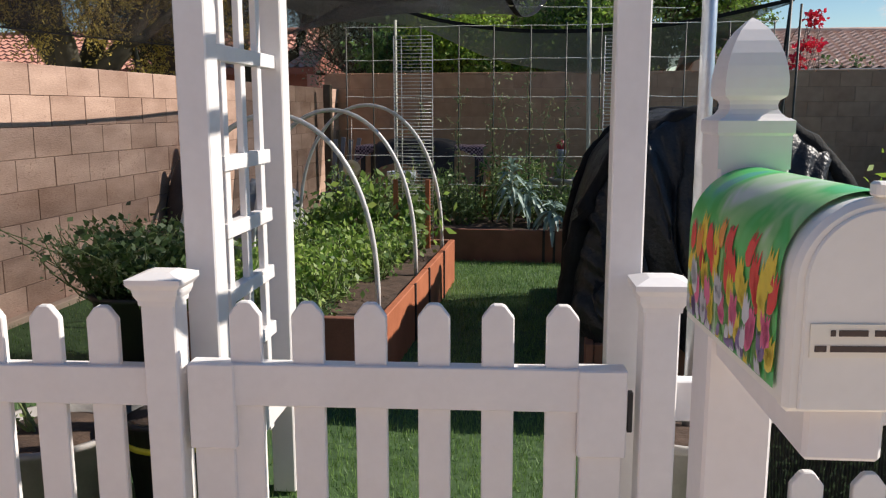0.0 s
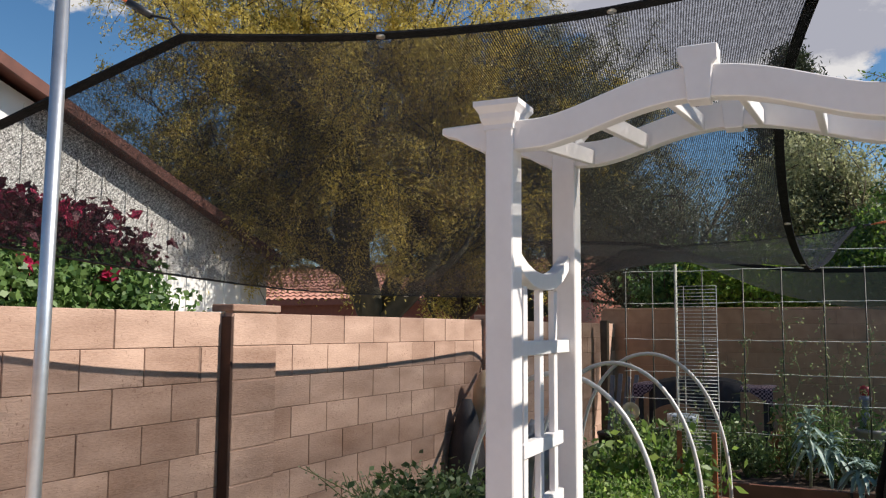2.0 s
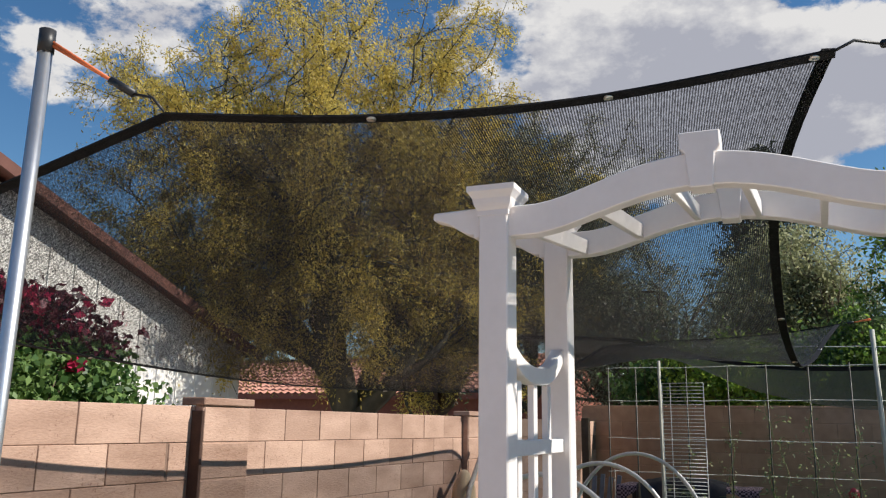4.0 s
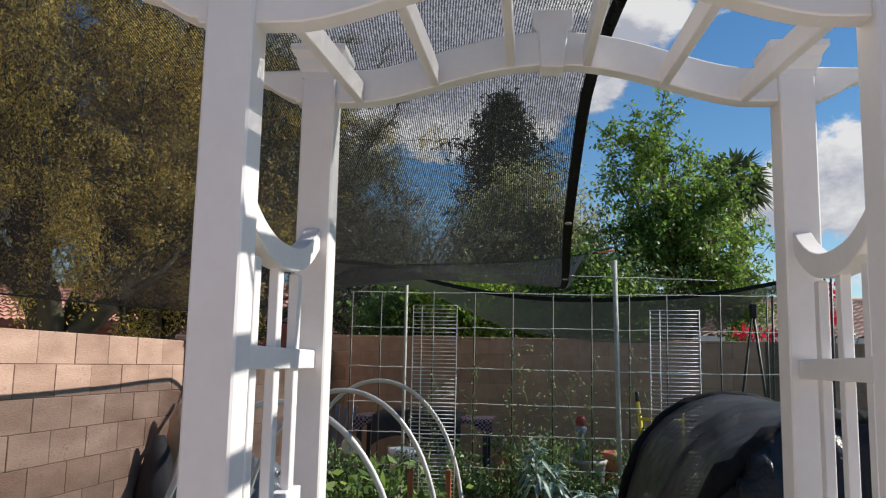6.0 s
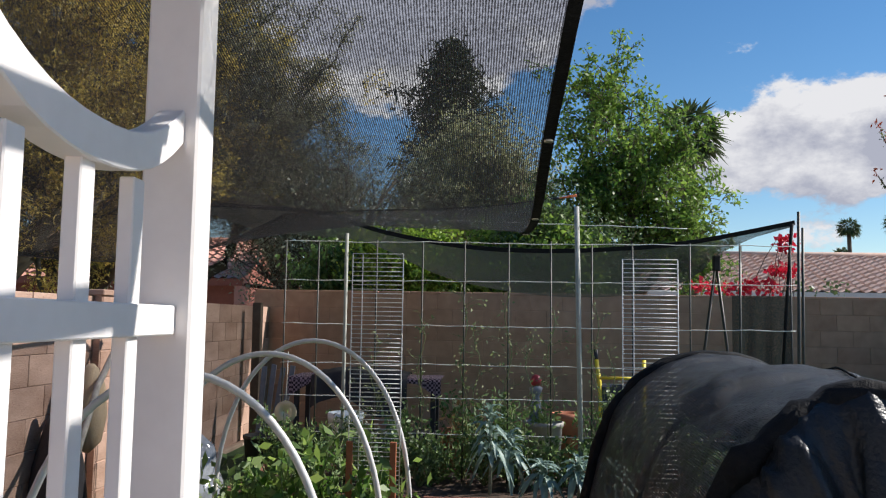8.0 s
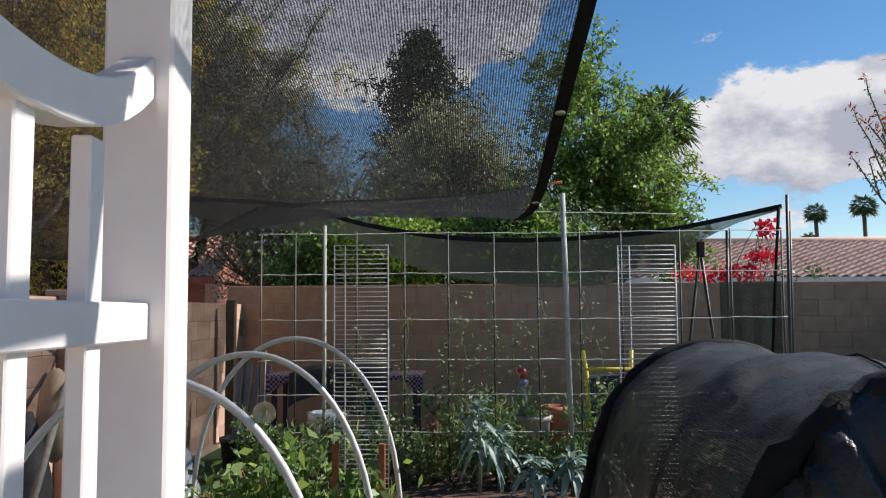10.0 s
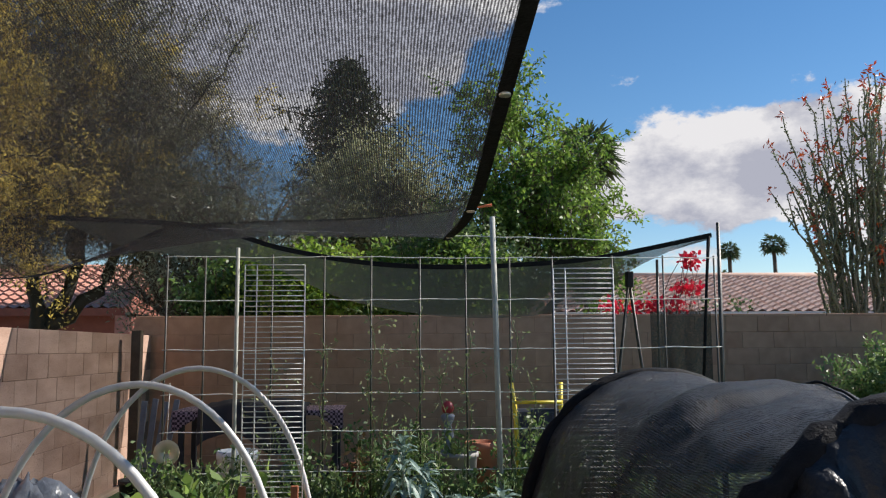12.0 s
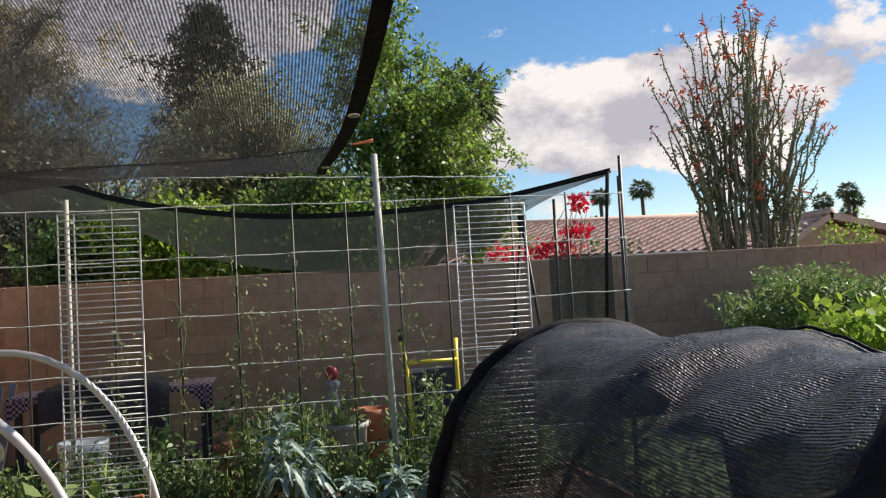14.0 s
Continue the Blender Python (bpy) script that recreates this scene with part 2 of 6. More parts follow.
STRING = mat("white_twine", (0.60, 0.60, 0.55), (0.80, 0.80, 0.74), 40, 0.8, 0.1)
STAKE = mat("coated_stake", (0.022, 0.024, 0.018), (0.07, 0.066, 0.05), 20, 0.5, 0.2, 120)
GREYPOLE = mat("weathered_pole", (0.32, 0.33, 0.28), (0.48, 0.48, 0.42), 18, 0.7, 0.2, 90)
RACKW = mat("white_wire", (0.66, 0.66, 0.63), (0.82, 0.82, 0.79), 20, 0.4, 0)
NET = mesh_cloth("shade_net", (0.017, 0.017, 0.018), 0.0064, 0.375, 0.72, 0.17, 0.11, warp=2.4, knot=0.50)
NET_BACK = mesh_cloth("shade_net_far", (0.022, 0.028, 0.026), 0.010, 0.78, 0.45, 0.12, 0.15, knot=0.3)
NET_DENSE = mesh_cloth("shade_net_tunnel", (0.014, 0.014, 0.016), 0.0085, 0.90, 0.28, 0.05, 0.45, 3.0, 1.3, 0.4, 0.5, 0.2, rough=0.44)
NET_SCREEN = mesh_cloth("shade_net_screen", (0.010, 0.010, 0.010), 0.008, 1.0, 0.2, 0.02, 0.3, 2.0, 1.0)
BARK = mat("bark", (0.07, 0.05, 0.035), (0.18, 0.13, 0.09), 8, 0.9, 0.6, 60)
TILE = mat("roof_tile", (0.38, 0.15, 0.10), (0.58, 0.29, 0.21), 3, 0.85, 0.3, 40, vary=0.25)
TILE_PALE = mat("roof_tile_pale", (0.44, 0.26, 0.19), (0.74, 0.54, 0.44), 3, 0.85, 0.3, 40, island=0.3)
STUCCO = mat("white_stucco", (0.70, 0.68, 0.64), (0.82, 0.80, 0.76), 4, 0.9, 0.3, 90)
STUCCO_TAN = mat("tan_stucco", (0.42, 0.30, 0.22), (0.55, 0.41, 0.31), 4, 0.9, 0.3, 90)
VERGE = mat("brown_verge", (0.085, 0.030, 0.022), (0.16, 0.06, 0.042), 6, 0.75, 0.15)
# near-black brown that paints the shade on the pier's side face
PIER_SHADE = mat("pier_side_shade", (0.035, 0.018, 0.012), (0.085, 0.04, 0.026), 9, 0.85, 0.3, 90)
FASCIA = mat("red_fascia", (0.20, 0.06, 0.038), (0.30, 0.10, 0.06), 6, 0.7, 0.15)


def leafmat(name, c1, c2, thin=0.35, rough=0.5, island=0.45):
    return mat(name, c1, c2, 0.7, rough, 0, 6, island=island, thin=thin)


L_VERDE = leafmat("palo_verde_leaf", (0.38, 0.30, 0.07), (0.84, 0.66, 0.17), 0.55, island=0.3)
L_GREY = leafmat("grey_olive_leaf", (0.10, 0.11, 0.06), (0.42, 0.41, 0.26), 0.4)
L_DENSE = leafmat("dark_evergreen_leaf", (0.03, 0.05, 0.02), (0.13, 0.17, 0.07), 0.3)
VERDEBARK = mat("green_bark", (0.035, 0.032, 0.02), (0.10, 0.088, 0.055), 6, 0.8, 0.3, 50)
L_CITRUS = leafmat("bright_leaf", (0.045, 0.12, 0.02), (0.30, 0.44, 0.08), 0.5)
L_LIME = leafmat("lime_leaf", (0.14, 0.26, 0.025), (0.42, 0.56, 0.09), 0.45)
L_OLIVE = leafmat("grey_green_leaf", (0.08, 0.10, 0.05), (0.40, 0.42, 0.30), 0.4, 0.4)
L_MID = leafmat("pale_olive_leaf", (0.14, 0.16, 0.07), (0.58, 0.58, 0.33), 0.45)
L_PALE = leafmat("pale_sprig", (0.16, 0.20, 0.10), (0.42, 0.44, 0.28), 0.4)
L_PINE = leafmat("pine_needle", (0.02, 0.035, 0.015), (0.07, 0.09, 0.035), 0.1)
L_IVY = leafmat("hedge_leaf", (0.045, 0.11, 0.025), (0.22, 0.34, 0.10))
L_SHRUB = leafmat("shrub_leaf", (0.035, 0.075, 0.022), (0.17, 0.25, 0.09), 0.3)
L_BED = leafmat("crop_leaf", (0.10, 0.22, 0.03), (0.46, 0.60, 0.15), 0.45)
L_KALE = leafmat("kale_leaf", (0.11, 0.20, 0.16), (0.40, 0.52, 0.46), 0.25)
L_VINE = leafmat("vine_leaf", (0.08, 0.16, 0.04), (0.30, 0.40, 0.14))
L_STALK = mat("pale_stalk", (0.20, 0.24, 0.17), (0.34, 0.37, 0.27), 20, 0.7, 0.2)
L_PEA = leafmat("pea_leaf", (0.12, 0.17, 0.06), (0.42, 0.46, 0.24), 0.4)
L_DRY = leafmat("dry_leaf", (0.22, 0.13, 0.05), (0.48, 0.33, 0.14), 0.3)
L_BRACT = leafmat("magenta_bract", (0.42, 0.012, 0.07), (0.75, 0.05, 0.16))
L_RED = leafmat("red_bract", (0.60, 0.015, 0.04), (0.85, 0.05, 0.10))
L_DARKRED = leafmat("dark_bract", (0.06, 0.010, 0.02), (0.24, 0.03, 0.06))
L_OCO = leafmat("ocotillo_leaf", (0.07, 0.10, 0.04), (0.27, 0.31, 0.15))
L_OCOF = leafmat("ocotillo_flower", (0.34, 0.04, 0.02), (0.66, 0.15, 0.05), 0.3)
L_PALM = leafmat("palm_frond", (0.04, 0.07, 0.03), (0.14, 0.19, 0.08), 0.15)
OCOWOOD = mat("ocotillo_stem", (0.11, 0.115, 0.07), (0.27, 0.265, 0.18), 20, 0.9, 0.5, 90)

# ---- mesh tools ----


def mesh_of(name, verts, faces, material, smooth=False):
    me = bpy.data.meshes.new(name)
    me.from_pydata([tuple(v) for v in verts], [], faces)
    me.materials.append(material)
    if smooth:
        me.polygons.foreach_set("use_smooth", [True] * len(me.polygons))
    me.update()
    return me


def thing(name, at=(0, 0, 0), turn=0.0, label="", category="", group="", kind=""):
    ob = new(name)
    ob.matrix_basis = pose(*at, 0, 0, turn)
    return tagged(ob, label, category, group, kind)


def part(name, me, parent, label="", kind="", at=None):
    ob = new(name, me)
    ob.parent = parent
    if at is not None:
        ob.matrix_basis = at
    return tagged(ob, label, kind=kind)


def box_me(name, size, material, bevel=0.0, centre=(0, 0, 0)):
    bm = bmesh.new()
    bmesh.ops.create_cube(bm, size=1.0)
    for v in bm.verts:
        v.co = Vector([v.co[k] * size[k] + centre[k] for k in range(3)])
    if bevel:
        bmesh.ops.bevel(bm, geom=bm.edges[:], offset=bevel, segments=1, affect="EDGES")
    me = bpy.data.meshes.new(name)
    bm.to_mesh(me)
    bm.free()
    me.materials.append(material)
    return me


def prism_me(name, outline, depth, material, bevel=0.0):
    """An outline in (x, z) given thickness depth along y, centred."""
    bm = bmesh.new()
    f = bm.faces.new([bm.verts.new((x, -depth / 2, z)) for x, z in outline])
    r = bmesh.ops.extrude_face_region(bm, geom=[f])
    for v in r["geom"]:
        if isinstance(v, bmesh.types.BMVert):
            v.co.y += depth
    bmesh.ops.recalc_face_normals(bm, faces=bm.faces[:])
    if bevel:
        bmesh.ops.bevel(bm, geom=[e for e in bm.edges if e.calc_face_angle(0) > 0.6], offset=bevel, segments=1, affect="EDGES")
    me = bpy.data.meshes.new(name)
    bm.to_mesh(me)
    bm.free()
    me.materials.append(material)
    return me


def tube_data(points, radii, sides=8, cap=True):
    pts = [Vector(p) for p in points]
    if isinstance(radii, (int, float)):
        radii = [radii] * len(pts)
    verts, faces = [], []
    ref = Vector((0.31, 0.17, 0.93))
    for k, p in enumerate(pts):
        d = (pts[min(k + 1, len(pts) - 1)] - pts[max(k - 1, 0)]).normalized()
        a = d.cross(ref)
        a = a.normalized() if a.length > 1e-4 else d.orthogonal().normalized()
        b = d.cross(a)
        for s in range(sides):
            w = 2 * math.pi * s / sides
            verts.append(p + (a * math.cos(w) + b * math.sin(w)) * radii[k])
    for k in range(len(pts) - 1):
        for s in range(sides):
            i, j = k * sides + s, k * sides + (s + 1) % sides
            faces.append((i, j, j + sides, i + sides))
    if cap:
        faces.append(tuple(reversed(range(sides))))
        faces.append(tuple(range(len(verts) - sides, len(verts))))
    return verts, faces


def tubes_me(name, runs, material, sides=8):
    verts, faces = [], []
    for points, radii in runs:
        v, f = tube_data(points, radii, sides)
        o = len(verts)
        verts += v
        faces += [tuple(i + o for i in q) for q in f]
    return mesh_of(name, verts, faces, material, True)


def lathe_me(name, profile, material, sides=20, square=False):
    """A profile of (radius, z) turned round z; square: four-sided with flat faces."""
    n = 4 if square else sides
    verts, faces = [], []
    for r, z in profile:
        for s in range(n):
            w = 2 * math.pi * (s + (0.5 if square else 0)) / n
            q = r * (math.sqrt(2) if square else 1)
            verts.append((q * math.cos(w), q * math.sin(w), z))
    for k in range(len(profile) - 1):
        for s in range(n):
            i, j = k * n + s, k * n + (s + 1) % n
            faces.append((i, j, j + n, i + n))
    faces.append(tuple(reversed(range(n))))
    faces.append(tuple(range(len(verts) - n, len(verts))))
    return mesh_of(name, verts, faces, material, not square)


rng = np.random.default_rng(7)


def leaves_me(name, points, size, material, aspect=0.5, jitter=0.4, up=0.3, fold=True):
    """Many small pointed leaves, each turned its own way."""
    P = np.asarray(points, dtype=float)
    n = len(P)
    d = rng.normal(size=(n, 3)) + np.array([0, 0, -up])
    d /= np.linalg.norm(d, axis=1)[:, None]
    a = np.cross(d, rng.normal(size=(n, 3)))
    a /= np.linalg.norm(a, axis=1)[:, None]
    L = (size * (1 + jitter * rng.uniform(-1, 1, n)))[:, None]
    W = L * aspect * 0.5
    nrm = np.cross(d, a)
    V = np.stack([P, P + d * L * 0.45 + a * W + nrm * L * 0.08, P + d * L, P + d * L * 0.45 - a * W + nrm * L * 0.08], 1).reshape(-1, 3)
    me = bpy.data.meshes.new(name)
    me.vertices.add(4 * n)
    me.vertices.foreach_set("co", V.ravel())
    me.loops.add(4 * n)
    me.loops.foreach_set("vertex_index", np.arange(4 * n, dtype=np.int32))
    me.polygons.add(n)
    me.polygons.foreach_set("loop_start", np.arange(n, dtype=np.int32) * 4)
    me.polygons.foreach_set("loop_total", np.full(n, 4, dtype=np.int32))
    me.materials.append(material)
    me.update(calc_edges=True)
    return me


def bent(a, b, sag, steps=6):
    a, b = Vector(a), Vector(b)
    mid = Vector([rng.normal() for _ in range(3)]) * (b - a).length * sag
    return [a.lerp(b, k / steps) + mid * math.sin(math.pi * k / steps) for k in range(steps + 1)]


def tree(name, foot, fork, centre, radii, limbs, twigs, per, leaf, clump, leaf_mat, label, trunk_r=0.15, aspect=0.5, bark=BARK, low=-1.0, hang=0.0, category="tree", shoots=0):
    """A tapered trunk, limbs out into an uneven crown, twigs from them, and leaves in loose clumps round the twigs."""
    t = thing(name, foot, 0, label, category)
    o = Vector(foot)
    foot, fork, centre = Vector((0, 0, 0)), Vector(fork) - o, Vector(centre) - o
    runs = [(bent(foot, fork, 0.05), [trunk_r * (1.15 - 0.4 * k / 6) for k in range(7)])]
    pts = []
    for i in range(limbs):
        while True:
            q = rng.normal(size=3)
            q /= np.linalg.norm(q)
            if q[2] > low:
                break
        r = rng.uniform(0.45, 0.8)
        end = centre + Vector([q[k] * radii[k] * r for k in range(3)])
        limb = bent(fork, end, 0.12)
        runs.append((limb, [trunk_r * 0.62 * (1 - 0.8 * k / 6) for k in range(7)]))
        for j in range(twigs):
            s = limb[2 + int(rng.integers(0, 5))]
            dv = rng.normal(size=3)
            dv /= np.linalg.norm(dv)
            e = end + Vector([dv[k] * radii[k] * rng.uniform(0.15, 0.55) for k in range(3)])
            e.z -= hang * rng.uniform(0, 1)
            tw = bent(s, e, 0.12, 4)
            runs.append((tw, [min(trunk_r * 0.13, 0.014) * (1 - 0.7 * k / 4) for k in range(5)]))
            for k in range(per):
                u = rng.uniform(0.35, 1.05)
                c = tw[0].lerp(tw[-1], u) if u > 1 else tw[min(int(u * 4), 3)].lerp(tw[min(int(u * 4) + 1, 4)], (u * 4) % 1)
                pts.append(c + Vector(rng.normal(size=3) * clump))
    for k in range(shoots):
        c = centre + Vector((radii[0] * rng.uniform(-0.8, 0.7), radii[1] * rng.uniform(-0.5, 0.5), radii[2] * rng.uniform(0.55, 0.75)))
        tip = c + Vector((rng.normal() * 0.12, rng.normal() * 0.1, radii[2] * rng.uniform(0.25, 0.5)))
        runs.append(([c, c.lerp(tip, 0.5), tip], [0.014, 0.009, 0.004]))
        for q in range(46):
            pts.append(c.lerp(tip, rng.uniform(0, 1.02)) + Vector(rng.normal(size=3) * 0.05))
    part("trunk", tubes_me("trunk", runs, bark, 6), t)
    part("crown", leaves_me("crown", pts, leaf, leaf_mat, aspect), t)
    return t


def clump(pts_n, centre, radii, shell=0.5):
    """Points in an uneven rounded heap."""
    q = rng.normal(size=(pts_n, 3))
    q /= np.linalg.norm(q, axis=1)[:, None]
    r = rng.uniform(shell, 1, pts_n) ** 0.6
    bump = 1 + 0.18 * np.sin(q[:, 0] * 7 + 1) * np.cos(q[:, 1] * 6) + 0.12 * np.sin(q[:, 2] * 11 + q[:, 0] * 5)
    return np.asarray(centre) + q * (r * bump)[:, None] * np.asarray(radii)


# ---- ground ----
def sheet(name, x0, y0, x1, y1, z, material, n=1):
    v = [(x0 + (x1 - x0) * i / n, y0 + (y1 - y0) * j / n, z) for j in range(n + 1) for i in range(n + 1)]
    f = [(j * (n + 1) + i, j * (n + 1) + i + 1, (j + 1) * (n + 1) + i + 1, (j + 1) * (n + 1) + i) for j in range(n) for i in range(n)]
    return mesh_of(name, v, f, material)


tagged(new("ground", sheet("ground", -900, -900, 900, 900, -0.02, GRAVEL)), "pale brown gravel and bare earth", "ground", kind="structure")
PAVING = mat("concrete_paving", (0.48, 0.42, 0.37), (0.62, 0.55, 0.49), 2.5, 0.85, 0.2, 50)
tagged(new("pavement", sheet("pavement", -3.14, -4.1, 6.0, 2.0, 0.0, PAVING)), "pale concrete paving outside the gate", "paving", kind="structure")
tagged(new("lawn", sheet("lawn", -3.14, 2.0, 6.0, 12.6, 0.0, TURF)), "short green artificial turf between the beds", "turf", kind="structure")


def turf_blades():
    n = 60000
    x = np.concatenate([rng.uniform(-3.1, 2.2, n // 2), rng.uniform(-0.7, 0.7, n // 2)])
    y = np.concatenate([rng.uniform(2.3, 8.6, n // 2), rng.uniform(2.4, 7.6, n // 2)])
    P = np.stack([x, y, np.full(n, 0.001)], 1)
    tip = P + np.stack([rng.normal(0, 0.008, n), rng.normal(0, 0.008, n), rng.uniform(0.018, 0.035, n)], 1)
    w = rng.normal(size=(n, 3)) * np.array([1, 1, 0])
    w = w / np.linalg.norm(w, axis=1)[:, None] * 0.0022
    V = np.stack([P - w, P + w, tip], 1).reshape(-1, 3)
    me = bpy.data.meshes.new("turf_blades")
    me.vertices.add(3 * n)
    me.vertices.foreach_set("co", V.ravel())
    me.loops.add(3 * n)
    me.loops.foreach_set("vertex_index", np.arange(3 * n, dtype=np.int32))
    me.polygons.add(n)
    me.polygons.foreach_set("loop_start", np.arange(n, dtype=np.int32) * 3)
    me.polygons.foreach_set("loop_total", np.full(n, 3, dtype=np.int32))
    me.materials.append(BLADE)
    me.update(calc_edges=True)
    return me


tagged(new("turf_pile", turf_blades()), "fine upright green turf fibres", "turf", kind="stuff")

# ---- arbor ----
ARB = (-0.61, 2.31, 0.0)
ARB_TURN = 3.0
SPAN, BACK, DEEP, PW = 1.066, 1.128, 0.64, 0.08
RISE = 0.07  # the back frame stands a little higher


def beam_outline(span):
    n = 26

    def rise(s):
        u = min(max((min(s, span - s) - 0.10) / (span / 2 - 0.10), 0), 1)
        return 0.5 - 0.5 * math.cos(math.pi * min(u * 1.02, 1) ** 0.84)

    xs = [0.04 + (span - 0.08) * k / n for k in range(n + 1)]
    top = [(-0.178, 2.108), (-0.04, 2.112)] + [(x, 2.110 + 0.094 * rise(x)) for x in xs] + [(span + 0.04, 2.112), (span + 0.178, 2.108)]
    low = [(span + 0.18, 2.088), (span + 0.135, 2.074), (span + 0.10, 2.052), (span + 0.075, 2.040), (span + 0.06, 2.038), (span + 0.06, 2.028)]
    low += [(x, 2.028 + 0.092 * rise(x)) for x in reversed(xs)]
    low += [(-0.06, 2.028), (-0.06, 2.038), (-0.075, 2.040), (-0.10, 2.052), (-0.135, 2.074), (-0.18, 2.088)]
    return top + low


def cap_profile(w, z0):
    return [(w * 0.53, z0), (w * 0.53, z0 + 0.014), (w * 0.60, z0 + 0.022), (w * 0.64, z0 + 0.03), (w * 0.67, z0 + 0.045), (w * 0.76, z0 + 0.056), (w * 0.83, z0 + 0.063), (w * 0.83, z0 + 0.078), (w * 0.45, z0 + 0.086)]


def build_arbor():
    a = thing("garden_arbor", ARB, ARB_TURN, "white vinyl garden arbor with an arched top and ladder sides", "arbor")
    post = box_me("post", (PW, PW, 2.16), VINYL, 0.004, (0, 0, 1.02))
    cap = lathe_me("post_cap", cap_profile(PW, 2.085), VINYL, square=True)
    for x, y, up in ((0, 0.04, 0), (SPAN, 0.04, 0), (0, DEEP + 0.04, RISE), (BACK, DEEP + 0.04, RISE)):
        p = part("post", post, a, at=pose(x, y, up))
        part("post_cap", cap, p)
    key = prism_me("keystone", [(-0.028, 2.112), (0.028, 2.112), (0.036, 2.20), (0.049, 2.215), (0.049, 2.255), (-0.049, 2.255), (-0.049, 2.215), (-0.036, 2.20)], 0.072, VINYL, 0.003)
    for y, span in ((0.04, SPAN), (DEEP + 0.04, BACK)):
        b = part("arch_beam", prism_me("arch_beam", beam_outline(span), 0.05, VINYL, 0.003), a, at=pose(0, y, RISE if span == BACK else 0))
        part("keystone", key, b, at=pose(span / 2, 0, 0))
    raf = box_me("rafter", (0.02, DEEP, 0.05), VINYL, 0.002)
    for k in range(6):
        s = 0.095 + 0.175 * k
        u = min(max((min(s, SPAN - s) - 0.10) / (SPAN / 2 - 0.10), 0), 1)
        part("rafter", raf, a, at=pose(s + 0.03 * s / SPAN, 0.04 + DEEP / 2, 2.056 + RISE / 2 + 0.095 * (0.5 - 0.5 * math.cos(math.pi * u ** 0.84)), math.degrees(math.atan(RISE / DEEP)), 0, -3.0 * s / SPAN))
    # ladder sides
    n = 14
    inner0, inner1 = 0.08, DEEP
    sw_top, sw_low = [], []
    for k in range(n + 1):
        u = k / n
        y = inner0 + (inner1 - inner0) * u
        z = 1.705 + 0.08 * abs(2 * u - 1) ** 2.4
        sw_top.append((y, z))
        sw_low.append((y, z - 0.05))
    swoop = prism_me("swoop_rail", sw_top + sw_low[::-1], 0.04, VINYL, 0.002)
    rail = box_me("cross_rail", (0.036, DEEP - 0.08, 0.042), VINYL, 0.002)
    short_rail = box_me("cross_rail", (0.034, 0.40, 0.042), VINYL, 0.002)
    foot = box_me("foot_rail", (0.04, DEEP - 0.08, 0.09), VINYL, 0.002)
    slat = box_me("slat", (0.02, 0.036, 1.36), VINYL, 0.002, (0, 0, 0.66))
    ym = (inner0 + inner1) / 2
    for x, turn in ((0, 0), (SPAN, -math.degrees(math.atan((BACK - SPAN) / DEEP)))):
        m = pose(x, 0.04, 0, 0, 0, turn) @ pose(0, -0.04, 0)
        part("swoop_rail", swoop, a, at=m @ pose(0, 0, 0, 0, 0, 90))
        part("cross_rail", rail, a, at=m @ pose(0, ym, 1.478))
        for z in (1.185, 1.0, 0.815, 0.63):
            part("cross_rail", short_rail, a, at=m @ pose(0, 0.362, z))
        part("foot_rail", foot, a, at=m @ pose(0, ym, 0.37))
        for y in (0.20, 0.355, 0.505):
            part("slat", slat, a, at=m @ pose(0, y, 0.32))
    return a


build_arbor()

# ---- fence and gate ----
FEN = (-0.61, 2.18, 0.0)
FEN_TURN = 5.0


def at_fence(s, y=0.0, z=0.0):
    return pose(*FEN, 0, 0, FEN_TURN) @ pose(s, y, z)


def picket_me(h):
    w = 0.0385
    return prism_me("picket", [(-w, 0.06), (w, 0.06), (w, h - 0.032), (w * 0.45, h - 0.004), (w * 0.25, h), (-w * 0.25, h), (-w * 0.45, h - 0.004), (-w, h - 0.032)], 0.022, VINYL, 0.003)


PICKET = picket_me(0.878)
PICKET_LOW = picket_me(0.862)


def fence_run(s0, s1, first, pitch, count, me, label, rails):
    f = thing("picket_fence", (0, 0, 0), 0, label, "fence")
    f.matrix_basis = at_fence(0)
    rm = box_me("rail", (s1 - s0, 0.045, 0.098), VINYL, 0.003, ((s0 + s1) / 2, 0, 0))
    for z in rails:
        part("rail", rm, f, at=pose(0, 0, z))
    for k in range(count):
        part("picket", me, f, at=pose(first + pitch * k, 0, 0))
    return f


def fence_post(s, label):
    t = thing("fence_post", (0, 0, 0), 0, label, "post", "fence posts")
    t.matrix_basis = at_fence(s)
    part("shaft", box_me("shaft", (0.082, 0.082, 0.90), VINYL, 0.004, (0, 0, 0.45)), t)
    part("post_cap", lathe_me("post_cap", [(0.044, 0.872), (0.0455, 0.884), (0.050, 0.892), (0.053, 0.90), (0.055, 0.912), (0.062, 0.92), (0.066, 0.926), (0.066, 0.938), (0.03, 0.951)], VINYL, square=True), t)
    return t


